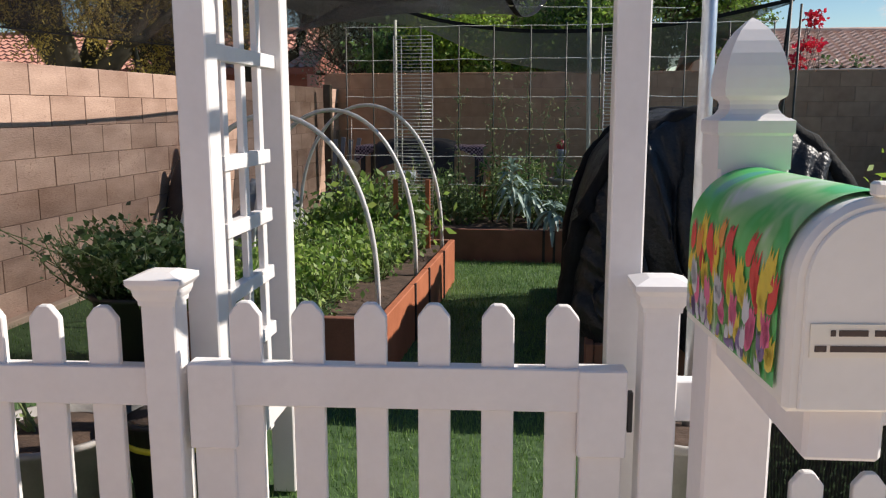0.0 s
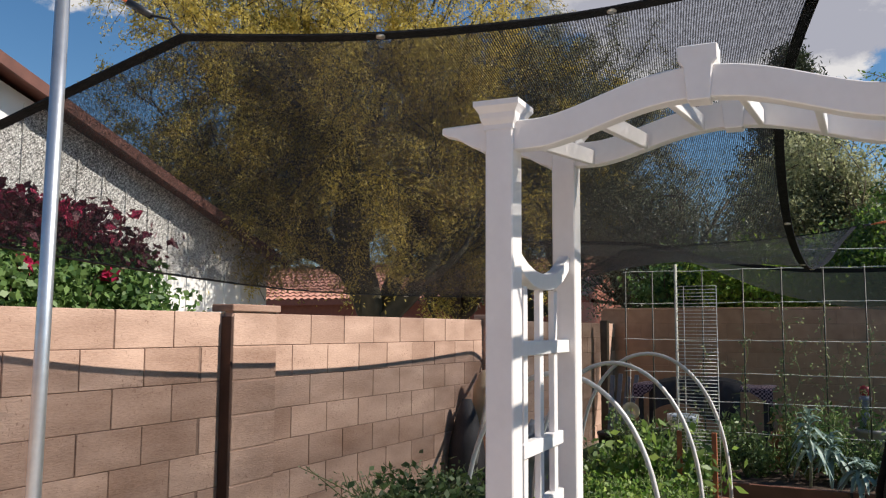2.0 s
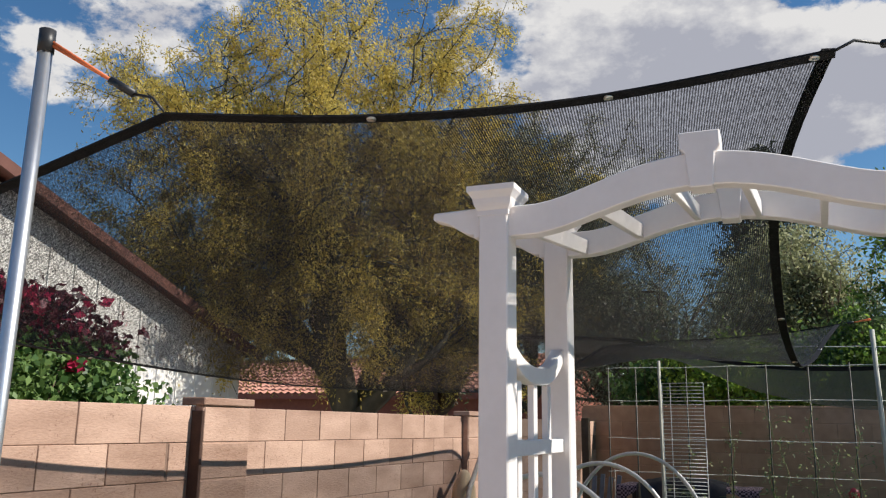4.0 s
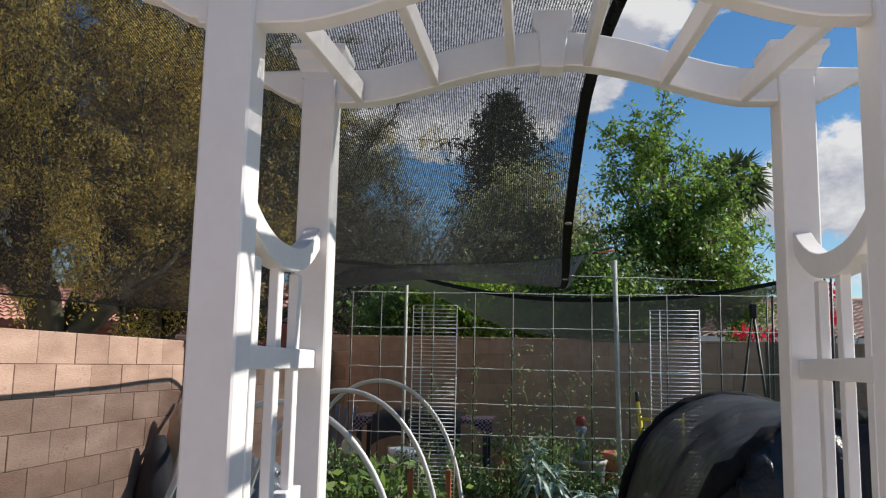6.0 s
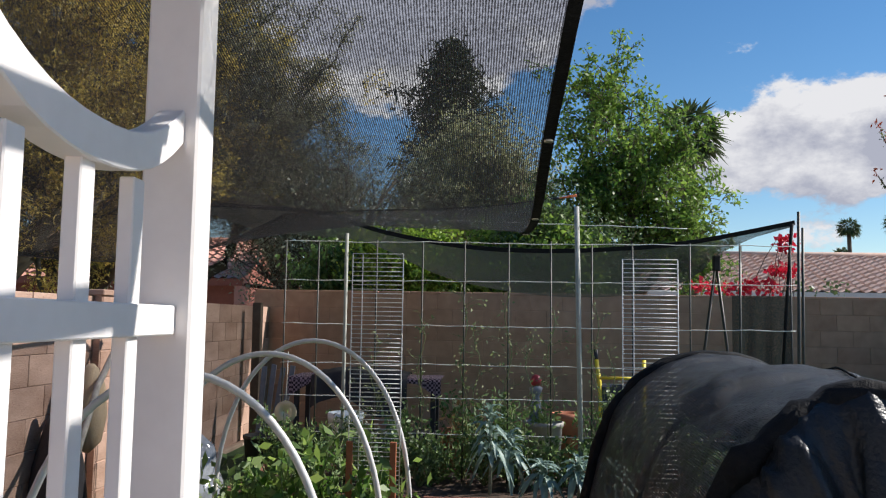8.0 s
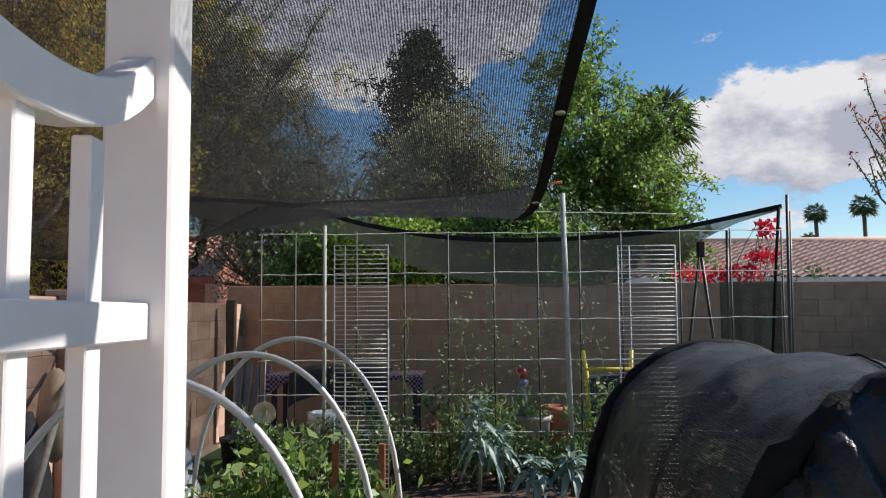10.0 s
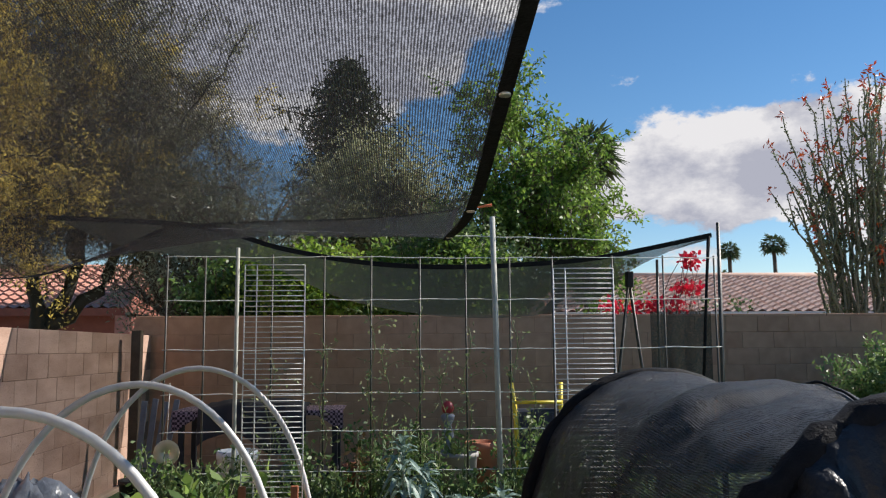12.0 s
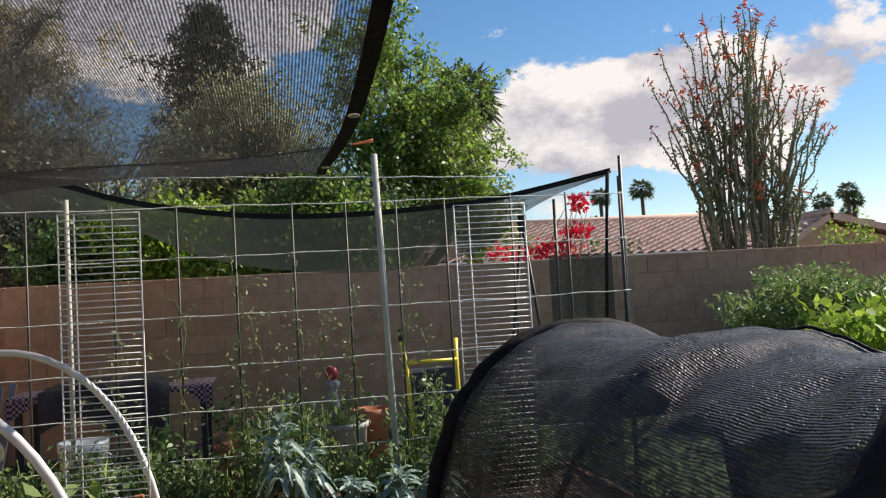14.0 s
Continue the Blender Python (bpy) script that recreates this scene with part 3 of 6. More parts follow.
def build_gate():
    g = thing("picket_gate", (0, 0, 0), 0, "closed white vinyl picket gate between two posts", "gate")
    g.matrix_basis = at_fence(0)
    rail = box_me("rail", (1.05, 0.045, 0.105), VINYL, 0.003, (0.547, 0, 0))
    for z in (0.674, 0.20):
        part("rail", rail, g, at=pose(0, 0, z))
    for k in range(6):
        part("picket", PICKET, g, at=pose(0.163 + 0.1515 * k, 0, 0))
    plate = box_me("corner_plate", (0.115, 0.06, 0.215), VINYL, 0.004)
    low = box_me("stile", (0.1, 0.04, 0.46), VINYL, 0.004)
    for s in (0.079, 1.015):
        part("corner_plate", plate, g, at=pose(s, 0, 0.62))
        part("stile", low, g, at=pose(s, 0, 0.29))
    hinge = box_me("latch", (0.012, 0.02, 0.10), BLACKPL, 0.002)
    part("latch", hinge, g, "black gate latch", at=pose(1.083, 0, 0.62))
    return g


fence_post(-0.036, "square white vinyl gate post with a moulded cap")
fence_post(1.142, "square white vinyl gate post beside the mailbox")
build_gate()
fence_run(-2.6, -0.077, -0.19 - 0.144 * 16, 0.144, 17, PICKET_LOW, "white vinyl picket fence with dog-eared pickets", (0.666, 0.18))
fence_run(1.183, 3.4, 1.36, 0.144, 14, picket_me(0.482), "white vinyl picket fence in front of black mesh", (0.655, 0.20))

# ---- side and far walls ----
BH, BL = 0.2032, 0.4064


def wall_core(name, x0, y0, x1, y1, h, label, joint=MORTAR):
    me = box_me(name, (x1 - x0, y1 - y0, h), joint, 0, ((x0 + x1) / 2, (y0 + y1) / 2, h / 2 - 0.02))
    return tagged(new(name, me), label, "wall", kind="structure")


WALL_W = wall_core("wall_west", -3.35, -4.0, -3.146, 12.6, 1.63, "tan concrete block garden wall in running bond")
WALL_N = wall_core("wall_north", -3.35, 12.597, 16.0, 12.81, 1.84, "tan concrete block wall at the back of the yard", MORTAR_BACK)

# house wall behind the camera and a plain wall to the east close the yard
tagged(new("wall_south", box_me("wall_south", (14, 0.2, 3.0), STUCCO_TAN, 0, (3, -4.2, 1.5))), "tan stucco house wall", "wall", kind="structure")
tagged(new("wall_east", box_me("wall_east", (0.2, 17, 1.83), STUCCO_TAN, 0, (13.5, 4.2, 0.915))), "tan garden wall", "wall", kind="structure")


def pier(y, label):
    t = thing("wall_pier", (-3.14, y, 0), 0, label, "pier", "wall piers")
    part("shaft", box_me("shaft", (0.06, 0.42, 1.63), BLOCK, 0.004, (0.03, 0, 0.815)), t)
    for k in range(8):
        part("block", box_me("block", (0.012, 0.40, 0.194), BLOCK, 0.003, (0.06, 0, BH * (k + 0.5))), t)
    part("pier_cap", box_me("pier_cap", (0.17, 0.45, 0.045), BLOCK, 0.006, (-0.005, 0, 1.652)), t)
    return t


tagged(new("trim_edging", box_me("trim_edging", (0.075, 11.0, 0.05), STUCCO_TAN, 0.006, (-3.10, 7.0, 0.015))), "narrow concrete edging along the foot of the wall", "edging", kind="structure")
# added strip: shade on the pier's south side, put in as dark colour
ps = thing("pier_shade_strip", (-3.103, 4.036, 0), 0, "dark brown strip standing in for the shaded side of the pier", "strip")
part("strip", box_me("strip", (0.080, 0.022, 1.60), PIER_SHADE, 0.003, (0, 0, 0.80)), ps)
pier(4.26, "square concrete block pier with a flat cap")
pier(7.98, "square concrete block pier at a step in the wall")

# ---- raised beds ----


def raised_bed(name, x0, x1, y0, y1, h, board, label, joints_x=(), joints_y=(), end=None):
    t = thing(name, (0, 0, 0), 0, label, "raised bed", "raised beds")
    th = 0.04
    n = 3

    def run(a, b, cuts):
        e = [a, *cuts, b]
        return list(zip(e[:-1], e[1:]))

    for a, b in run(y0, y1, joints_y):
        for x in (x0 + th / 2, x1 - th / 2):
            part("board", box_me("board", (th, b - a - 0.006, h), board, 0.004, (x, (a + b) / 2, h / 2)), t)
    for a, b in run(x0 + th, x1 - th, joints_x):
        for y in (y0 + th / 2, y1 - th / 2):
            part("board", box_me("board", (b - a - 0.006, th, h), end or board, 0.004, ((a + b) / 2, y, h / 2)), t)
    for y in joints_y:
        part("strap", box_me("strap", (0.012, 0.022, h + 0.01), DARK, 0.003, (x1 + 0.004, y, h / 2 + 0.002)), t, "dark joint strap")
    for x in joints_x:
        part("strap", box_me("strap", (0.022, 0.012, h), DARK, 0.003, (x, y0 - 0.004, h / 2)), t, "dark joint strap")
    # uneven soil
    g = 24
    v, f = [], []
    for j in range(g + 1):
        for i in range(g + 1):
            x, y = x0 + th + (x1 - x0 - 2 * th) * i / g, y0 + th + (y1 - y0 - 2 * th) * j / g
            v.append((x, y, h - 0.035 + 0.03 * noise.noise((x * 5, y * 5, h)) + 0.012 * noise.noise((x * 19, y * 19, 2))))
    for j in range(g):
        for i in range(g):
            k = j * (g + 1) + i
            f.append((k, k + 1, k + g + 2, k + g + 1))
    part("soil", mesh_of("soil", v, f, SOIL, True), t, "dark loose garden soil")
    return t


raised_bed("raised_bed", -1.78, -0.55, 4.12, 6.62, 0.334, BEDWOOD, "red-brown raised bed full of low greens under bare hoops", (), (4.94, 5.42, 6.05), BEDDARK)
raised_bed("raised_bed", 0.40, 1.56, 3.95, 6.55, 0.30, BEDDARK, "brown raised bed beneath a black shade tunnel", (), (5.0,), BEDDARK)
raised_bed("raised_bed", -2.05, 1.75, 7.49, 8.62, 0.29, BEDDARK, "long dark brown raised bed with a string trellis", (-0.9, 0.11, 0.20, 1.2), (), BEDDARK)


def hoop(y, x0, x1, z0, top, lean, label):
    t = thing("hoop", (0, 0, 0), 0, label, "hoop", "bare tunnel hoops")
    pts = []
    for k in range(33):
        w = math.pi * k / 32
        c = (x0 + x1) / 2 + (x0 - x1) / 2 * math.cos(w) * (1 + 0.04 * math.sin(w))
        pts.append((c, y + lean * math.sin(w), z0 + (top - z0) * math.sin(w) ** 0.85))
    part("pipe", tubes_me("pipe", [(pts, 0.0135)], PVC, 10), t)
    return t


hoop(4.40, -1.72, -0.64, 0.28, 1.305, 0.0, "bent white plastic pipe hoop over the bed")
hoop(5.40, -1.70, -0.63, 0.28, 1.325, 0.02, "bent white plastic pipe hoop over the bed")
hoop(6.42, -1.72, -0.62, 0.28, 1.36, -0.05, "bent white plastic pipe hoop at the end of the bed")


# ---- cloth sheets ----
def cloth_me(name, grid, material):
    """A grid of points (rows of equal length) as one smooth sheet with its lengths as texture coordinates."""
    rows, cols = len(grid), len(grid[0])
    verts = [p for r in grid for p in r]
    faces = [(j * cols + i, j * cols + i + 1, (j + 1) * cols + i + 1, (j + 1) * cols + i) for j in range(rows - 1) for i in range(cols - 1)]
    me = mesh_of(name, verts, faces, material, True)
    lay = me.uv_layers.new(name="UVMap")
    u = [[0.0] * cols for _ in range(rows)]
    v = [[0.0] * cols for _ in range(rows)]
    mid = rows // 2
    for i in range(1, cols):
        step = (Vector(grid[mid][i]) - Vector(grid[mid][i - 1])).length
        for j in range(rows):
            u[j][i] = u[j][i - 1] + step
    for j in range(1, rows):
        for i in range(cols):
            v[j][i] = v[j - 1][i] + (Vector(grid[j][cols // 2]) - Vector(grid[j - 1][cols // 2])).length
    for lp in me.loops:
        j, i = divmod(lp.vertex_index, cols)
        lay.data[lp.index].uv = (u[j][i], v[j][i])
    return me


def spline(pts, n):
    """n + 1 points along a smooth line through pts."""
    p = [Vector(q) for q in pts]
    d = [0.0]
    for a, b in zip(p[:-1], p[1:]):
        d.append(d[-1] + (b - a).length)
    out = []
    for k in range(n + 1):
        s = d[-1] * k / n
        i = max(j for j in range(len(d) - 1) if d[j] <= s + 1e-9)
        u = (s - d[i]) / (d[i + 1] - d[i])
        a, b, c, e = p[max(i - 1, 0)], p[i], p[i + 1], p[min(i + 2, len(p) - 1)]
        out.append(0.5 * ((2 * b) + (c - a) * u + (2 * a - 5 * b + 4 * c - e) * u * u + (3 * b - a - 3 * c + e) * u ** 3))
    return out


def band(name, line, width, thick, material, side):
    """A flat strap along a line, width towards side."""
    v, f = [], []
    s = Vector(side)
    for k, p in enumerate(line):
        d = (line[min(k + 1, len(line) - 1)] - line[max(k - 1, 0)]).normalized()
        a = (s - d * s.dot(d)).normalized() * width
        b = d.cross(a).normalized() * thick
        v += [p - b, p + a - b, p + a + b, p + b]
    for k in range(len(line) - 1):
        for q in range(4):
            f.append((4 * k + q, 4 * k + (q + 1) % 4, 4 * k + 4 + (q + 1) % 4, 4 * k + 4 + q))
    f += [(0, 1, 2, 3), tuple(range(len(v) - 1, len(v) - 5, -1))]
    return mesh_of(name, v, f, material)


def coons(near, far, left, right, wobble=0.0):
    """Rows of points from near to far between four edge lines."""
    n, m = len(near) - 1, len(left) - 1
    g = []
    for j in range(m + 1):
        v = j / m
        r = []
        for i in range(n + 1):
            u = i / n
            p = near[i] * (1 - v) + far[i] * v + left[j] * (1 - u) + right[j] * u
            p = p - (near[0] * (1 - u) * (1 - v) + near[n] * u * (1 - v) + far[0] * (1 - u) * v + far[n] * u * v)
            if wobble:
                e = min(u, v, 1 - u, 1 - v) * 4
                p = p + Vector((0, 0, wobble * min(e, 1) * noise.noise((p.x * 1.3, p.y * 1.1, 4.0)) + 0.13 * math.sin(math.pi * u) * math.sin(math.pi * v)))
            r.append(p)
        g.append(r)
    return g


def grommets(t, line, spots):
    ring = lathe_me("grommet", [(0.006, -0.005), (0.013, -0.005), (0.014, 0.0), (0.013, 0.005), (0.006, 0.005)], BRASS, 14)
    for k in spots:
        part("grommet", ring, t, at=Matrix.Translation(line[k]))


def shade_sail():
    t = thing("shade_sail", (0, 0, 0), 0, "large black knitted shade net with webbing hems, sagging overhead", "shade net")
    near = spline([(-2.80, 1.72, 1.90), (-2.25, 1.80, 2.10), (-1.75, 1.91, 2.285), (-1.47, 1.97, 2.385)], 14)[:-1] + spline([(-1.47, 1.97, 2.385), (-0.95, 2.20, 2.38), (-0.401, 2.425, 2.426), (0.245, 2.503, 2.480)], 22)
    right = spline([(0.245, 2.503, 2.480), (0.155, 2.85, 2.43), (0.088, 3.12, 2.36), (0.036, 3.42, 2.262), (0.008, 3.85, 2.09), (-0.003, 4.25, 1.975), (0.0, 4.7, 1.90), (0.003, 5.2, 1.882), (0.0, 6.0, 1.93), (0.05, 6.7, 2.03), (0.12, 7.4, 2.22), (0.22, 8.25, 2.44)], 48)
    left = spline([(-2.80, 1.72, 1.90), (-2.66, 2.8, 1.80), (-2.58, 4.0, 1.745), (-2.52, 5.5, 1.765), (-2.50, 6.7, 1.81), (-2.44, 7.5, 1.895), (-2.33, 7.8, 1.99), (-2.15, 8.0, 2.10), (-1.85, 8.2, 2.30)], 48)
    far = spline([(-1.85, 8.2, 2.30), (-1.25, 8.1, 2.32), (-0.7, 8.1, 2.335), (-0.2, 8.14, 2.37), (0.22, 8.25, 2.44)], 36)
    g = coons(near, far, left, right, 0.03)
    part("net", cloth_me("net", g, NET), t)
    # added copy 3 mm lower: darkens slanting sun and grazing views through the net
    part("net_shade_layer", cloth_me("net_shade_layer", [[p - Vector((0, 0, 0.003)) for p in r] for r in g], NET), t, "second copy of the net just below, added to deepen its shade")
    for ln, sd, wide, spots in ((near, (0, 1, -0.2), 0.034, (6, 21, 29, 35)), (right, (-1, 0, 0), 0.034, (7, 14, 21, 28, 38)), (left, (1, 0, 0), 0.032, (8, 16, 24, 32, 40)), (far, (0, -1, 0), 0.03, (9, 18, 27))):
        h = part("hem", band("hem", ln, wide, 0.003, HEM, sd), t, "black webbing hem")
        grommets(h, [p + Vector(sd).normalized() * 0.017 - Vector((0, 0, 0.002)) for p in ln], spots)
    return t


shade_sail()


def tube_pole(name, x, y, h, r, material, label, lean=(0, 0), cap=True):
    t = thing(name, (x, y, 0), 0, label, "pole", "net poles")
    part("tube", tubes_me("tube", [([(0, 0, 0), (lean[0] * 0.5, lean[1] * 0.5, h / 2), (lean[0], lean[1], h)], r)], material, 14), t)
    if cap:
        part("pole_cap", tubes_me("pole_cap", [([(lean[0], lean[1], h - 0.05), (lean[0], lean[1], h + 0.02)], r * 1.12)], BLACKPL, 14), t, "black cap")
    return t


tube_pole("net_pole", -1.835, 1.83, 2.62, 0.021, GALV, "galvanised steel tube with a black cap", (0.03, 0.0))
tube_pole("net_pole", 0.69, 2.82, 2.60, 0.021, GALV, "galvanised steel tube beside the arbor")


def bungee(a, b, label):
    t = thing("bungee_cord", a, 0, label, "cord", "bungee cords")
    a, b = Vector((0, 0, 0)), Vector(b) - Vector(a)
    part("cord", tubes_me("cord", [([a, a.lerp(b, 0.6)], 0.005), ([a + Vector((0, 0, 0.012)), a.lerp(b, 0.6)], 0.005)], CORD, 6), t)
    part("hook", tubes_me("hook", [([a.lerp(b, 0.55), a.lerp(b, 0.75)], 0.012), ([a.lerp(b, 0.75), a.lerp(b, 0.9) + Vector((0, 0, 0.02)), b], 0.004)], BLACKPL, 8), t, "black hook")


bungee((-1.80, 1.83, 2.60), (-1.47, 1.97, 2.39), "orange elastic cord with a black hook")
bungee((0.69, 2.82, 2.60), (0.245, 2.51, 2.48), "orange elastic cord with a black hook")
bungee((0.46, 8.2, 2.46), (0.22, 8.25, 2.44), "orange elastic cord tied to a pole")


# ---- tunnel ----
def tunnel():
    t = thing("shade_tunnel", (0, 0, 0), 0, "black shade cloth tunnel draped over hoops on the bed", "tunnel")
    ys = [3.86 + 0.0145 * k for k in range(20)] + [4.15 + 0.03 * k for k in range(70)]
    g = []
    for y in ys:
        near = min(abs(y - h) for h in (4.15, 5.1, 6.2))
        sag = 0.095 * (1 - math.exp(-(near / 0.2) ** 2))
        shut = max(0.0, (4.15 - y) / 0.29)
        r = []
        for k in range(161):
            w = math.pi * k / 160
            fold = 0.085 * min(shut * 1.5, 1) * math.sin(w * 15 + 6 * noise.noise((w * 2.5, y * 3, 0))) + 0.018 * noise.noise((y * 4.0, w * 3.0, 1.0)) + 0.012 * noise.noise((y * 11, w * 6, 3)) + 0.22 * min(shut * 1.5, 1) * noise.noise((w * 5, y * 4, 7)) + 0.13 * min(shut * 2, 1) * noise.noise((w * 13, y * 9, 3)) - 0.10 * min(shut * 3, 1) * abs(noise.noise((w * 9, y * 8, 5))) - 0.05 * min(shut * 3, 1) * abs(noise.noise((w * 22, y * 17, 9)))
            c, q = math.cos(w), math.sin(w)
            rx = (0.66 - sag * 0.25 + fold) * (1 - 0.55 * shut ** 2)
            x = 0.975 - rx * (abs(c) ** 0.9) * (1 if c > 0 else -1) * (1 + 0.04 * q)
            z = 0.04 + (1.285 + 0.01 * math.exp(-((y - 5.1) / 0.3) ** 2) - 0.5 * sag * (q ** 3) + fold) * abs(q) ** 0.72 * (1 - 0.75 * shut ** 2)
            r.append((x, y + 0.10 * shut * noise.noise((w * 7, 1, 2)) + 0.07 * shut * noise.noise((w * 19, y * 6, 4)), z))
        g.append(r)
    part("cloth", cloth_me("cloth", g[20:], NET_DENSE), t)
    part("gathered_end", cloth_me("gathered_end", g[:21], CRUMPLE), t, "bunched glossy black cloth end")
    for y in (4.21, 5.1, 6.2):
        pts = []
        for q in range(41):
            w = math.pi * q / 40
            c, k = math.cos(w), math.sin(w)
            pts.append((0.975 - 0.645 * (abs(c) ** 0.9) * (1 if c > 0 else -1) * (1 + 0.04 * k), y, 0.04 + (1.26 if y > 4.5 else 1.22) * abs(k) ** 0.72))
        part("hoop", tubes_me("hoop", [(pts, 0.010)], BLACKPL, 8), t)
    for y0, rr in ((4.17, 0.045),):
        pts = []
        for q in range(49):
            w = math.pi * q / 48
            c, k = math.cos(w), math.sin(w)
            pts.append((0.975 - 0.668 * (abs(c) ** 0.9) * (1 if c > 0 else -1) * (1 + 0.04 * k), y0 + 0.06 * noise.noise((w * 3, y0, 0)), 0.05 + 1.25 * abs(k) ** 0.72))
        part("seam", tubes_me("seam", [(pts, [rr * (1 + 0.6 * noise.noise((i * 0.4, y0, 3)) + 0.4 * noise.noise((i * 1.3, y0, 8))) for i in range(49)])], HEM, 8), t, "bunched seam of black cloth")
    # stitched overlap running along the ridge
    j0, j1 = 24, 72
    line = [Vector(g[j][88 + (j1 - j) // 8]) + Vector((0, 0, 0.008)) for j in range(j0, j1)]
    part("ridge_seam", tubes_me("ridge_seam", [(line, 0.005)], HEM, 6), t, "dark stitched seam")
    # rolled edge bunched over the last hoop
    pts, rad = [], []
    for q in range(49):
        w = math.pi * q / 48
        c, s = math.cos(w), math.sin(w)
        pts.append((0.975 - 0.67 * (abs(c) ** 0.9) * (1 if c > 0 else -1) * (1 + 0.04 * s), 6.24 + 0.03 * noise.noise((w * 4, 0, 0)), 0.05 + 1.262 * abs(s) ** 0.72))
        rad.append(0.037 + 0.014 * noise.noise((w * 6, 2, 0)) + 0.008 * noise.noise((w * 19, 5, 0)))
    part("rolled_edge", tubes_me("rolled_edge", [(pts, rad)], HEM, 10), t, "bunched black cloth edge")
    return t


tunnel()


# ---- string trellis ----
def trellis():
    t = thing("string_trellis", (0, 8.2, 0), 0, "tall string trellis on thin green stakes above the bed", "trellis")
    xs = (-1.813, -1.551, -1.09, -0.73, -0.403, -0.061, 0.269, 0.575, 0.888, 1.318, 1.694, 2.07)
    for x in xs:
        h = 2.10 + 0.02 * noise.noise((x * 3, 0, 0))
        lean = 0.015 * noise.noise((x * 5, 1, 0))
        part("stake", tubes_me("stake", [([(x, 0, 0.2 if x < 1.8 else 0.0), (x + lean, 0, h)], 0.007)], STAKE, 6), t)
    for z, a, b in ((2.29, -1.55, 1.3), (2.09, -1.83, 2.1), (1.79, -1.83, 2.1), (1.445, -1.83, 2.1), (1.145, -1.83, 2.1), (0.89, -1.83, 2.1), (0.62, -1.83, 1.7)):
        pts = []
        for k in range(49):
            x = a + (b - a) * k / 48
            pts.append((x, -0.01, z + (0.0 if z < 2.2 else -0.025 * (x - a)) + 0.008 * noise.noise((x * 2.2, z * 3, 0)) - 0.006 * abs(math.sin(x * 9))))
        part("string", tubes_me("string", [(pts, 0.0035)], STRING, 5), t, "white twine")
    return t


trellis()
tube_pole("trellis_pole", -1.325, 8.16, 2.15, 0.014, GREYPOLE, "grey weathered pole in the trellis", (0.0, 0.0), False)
tube_pole("trellis_pole", 0.50, 8.16, 2.38, 0.020, GREYPOLE, "thick grey pole holding the net cord", (-0.04, 0.04), False)
tube_pole("net_stake", 2.28, 8.7, 2.42, 0.013, STAKE, "thin dark stake holding the far net", (0.04, 0.0), False)


# ---- wire shelves stood on end ----
def wire_rack(x0, x1, y, z0, z1, label, turn=0.0):
    t = thing("wire_rack", (0, 0, 0), 0, label, "wire rack", "wire racks")
    r = 0.0023
    w = x1 - x0
    for x in (x0, x0 + w * 0.2, x1):
        part("long_wire", tubes_me("long_wire", [([(x, y, z0), (x, y, z1)], r * 1.3)], RACKW, 6), t)
    n = round((z1 - z0) / 0.0248)
    bar = tubes_me("cross_wire", [([(x0, y, 0), (x1, y, 0)], r)], RACKW, 5)
    for k in range(n + 1):
        part("cross_wire", bar, t, at=pose(0, 0, z0 + (z1 - z0) * k / n))
    return t


wire_rack(-0.965, -0.68, 6.38, 0.36, 1.85, "white wire shelf stood upright as a climbing frame")
wire_rack(0.545, 0.85, 6.46, 0.34, 1.84, "white wire shelf stood upright beside the tunnel")
for x in (-0.95, -0.71):
    s = thing("wood_stake", (x, 6.33, 0.28), 0, "red-brown wooden stake in the bed", "stake", "wooden stakes")
    part("stick", box_me("stick", (0.035, 0.02, 0.54), BEDWOOD, 0.003, (0, 0, 0.27)), s)


# ---- far net ----
def far_net():
    t = thing("far_shade_net", (0, 0, 0), 0, "black shade net slung behind the trellis", "shade net")
    # west end carried on, hidden by the sail, added to shade the side wall
    top = spline([(-3.1, 9.3, 2.56), (-1.83, 9.2, 2.474), (-1.156, 9.2, 2.29), (-0.455, 9.2, 2.171), (0.214, 9.2, 2.137), (0.899, 9.2, 2.161), (1.551, 9.2, 2.225), (2.464, 9.2, 2.41)], 40)
    low = spline([(-3.15, 12.4, 2.62), (-2.7, 12.3, 2.56), (-1.73, 12.3, 2.45), (-0.84, 12.2, 2.04), (0.28, 11.5, 1.80), (1.3, 11.5, 1.80), (2.0, 11.1, 1.98), (2.2, 10.9, 2.21), (2.39, 10.2, 2.345), (2.464, 9.24, 2.39)], 40)
    g = []
    for j in range(13):
        v = j / 12
        g.append([a.lerp(b, v) + Vector((0, 0.1 * math.sin(math.pi * v), -0.04 * math.sin(math.pi * v))) for a, b in zip(top, low)])
    part("net", cloth_me("net", g, NET_BACK), t)
    part("gathered_edge", tubes_me("gathered_edge", [([(2.44, 9.2, 2.38), (2.41, 9.22, 1.95), (2.37, 9.2, 1.5), (2.33, 9.22, 0.9)], [0.018, 0.013, 0.016, 0.012])], HEM, 6), t)
    part("hem", band("hem", top, 0.04, 0.003, HEM, (0, 0.2, -1)), t, "black webbing hem")
    return t


far_net()
cu = thing("net_curtain", (0, 0, 0), 0, "dark shade cloth hanging straight down behind the stakes", "shade net")
part("cloth", cloth_me("cloth", [[(1.94 + 0.53 * i / 16, 9.3 + 0.03 * math.sin(i * 1.3) * (1 - j / 12), 0.005 + 1.74 * j / 10) for i in range(17)] for j in range(11)], NET_BACK), cu)

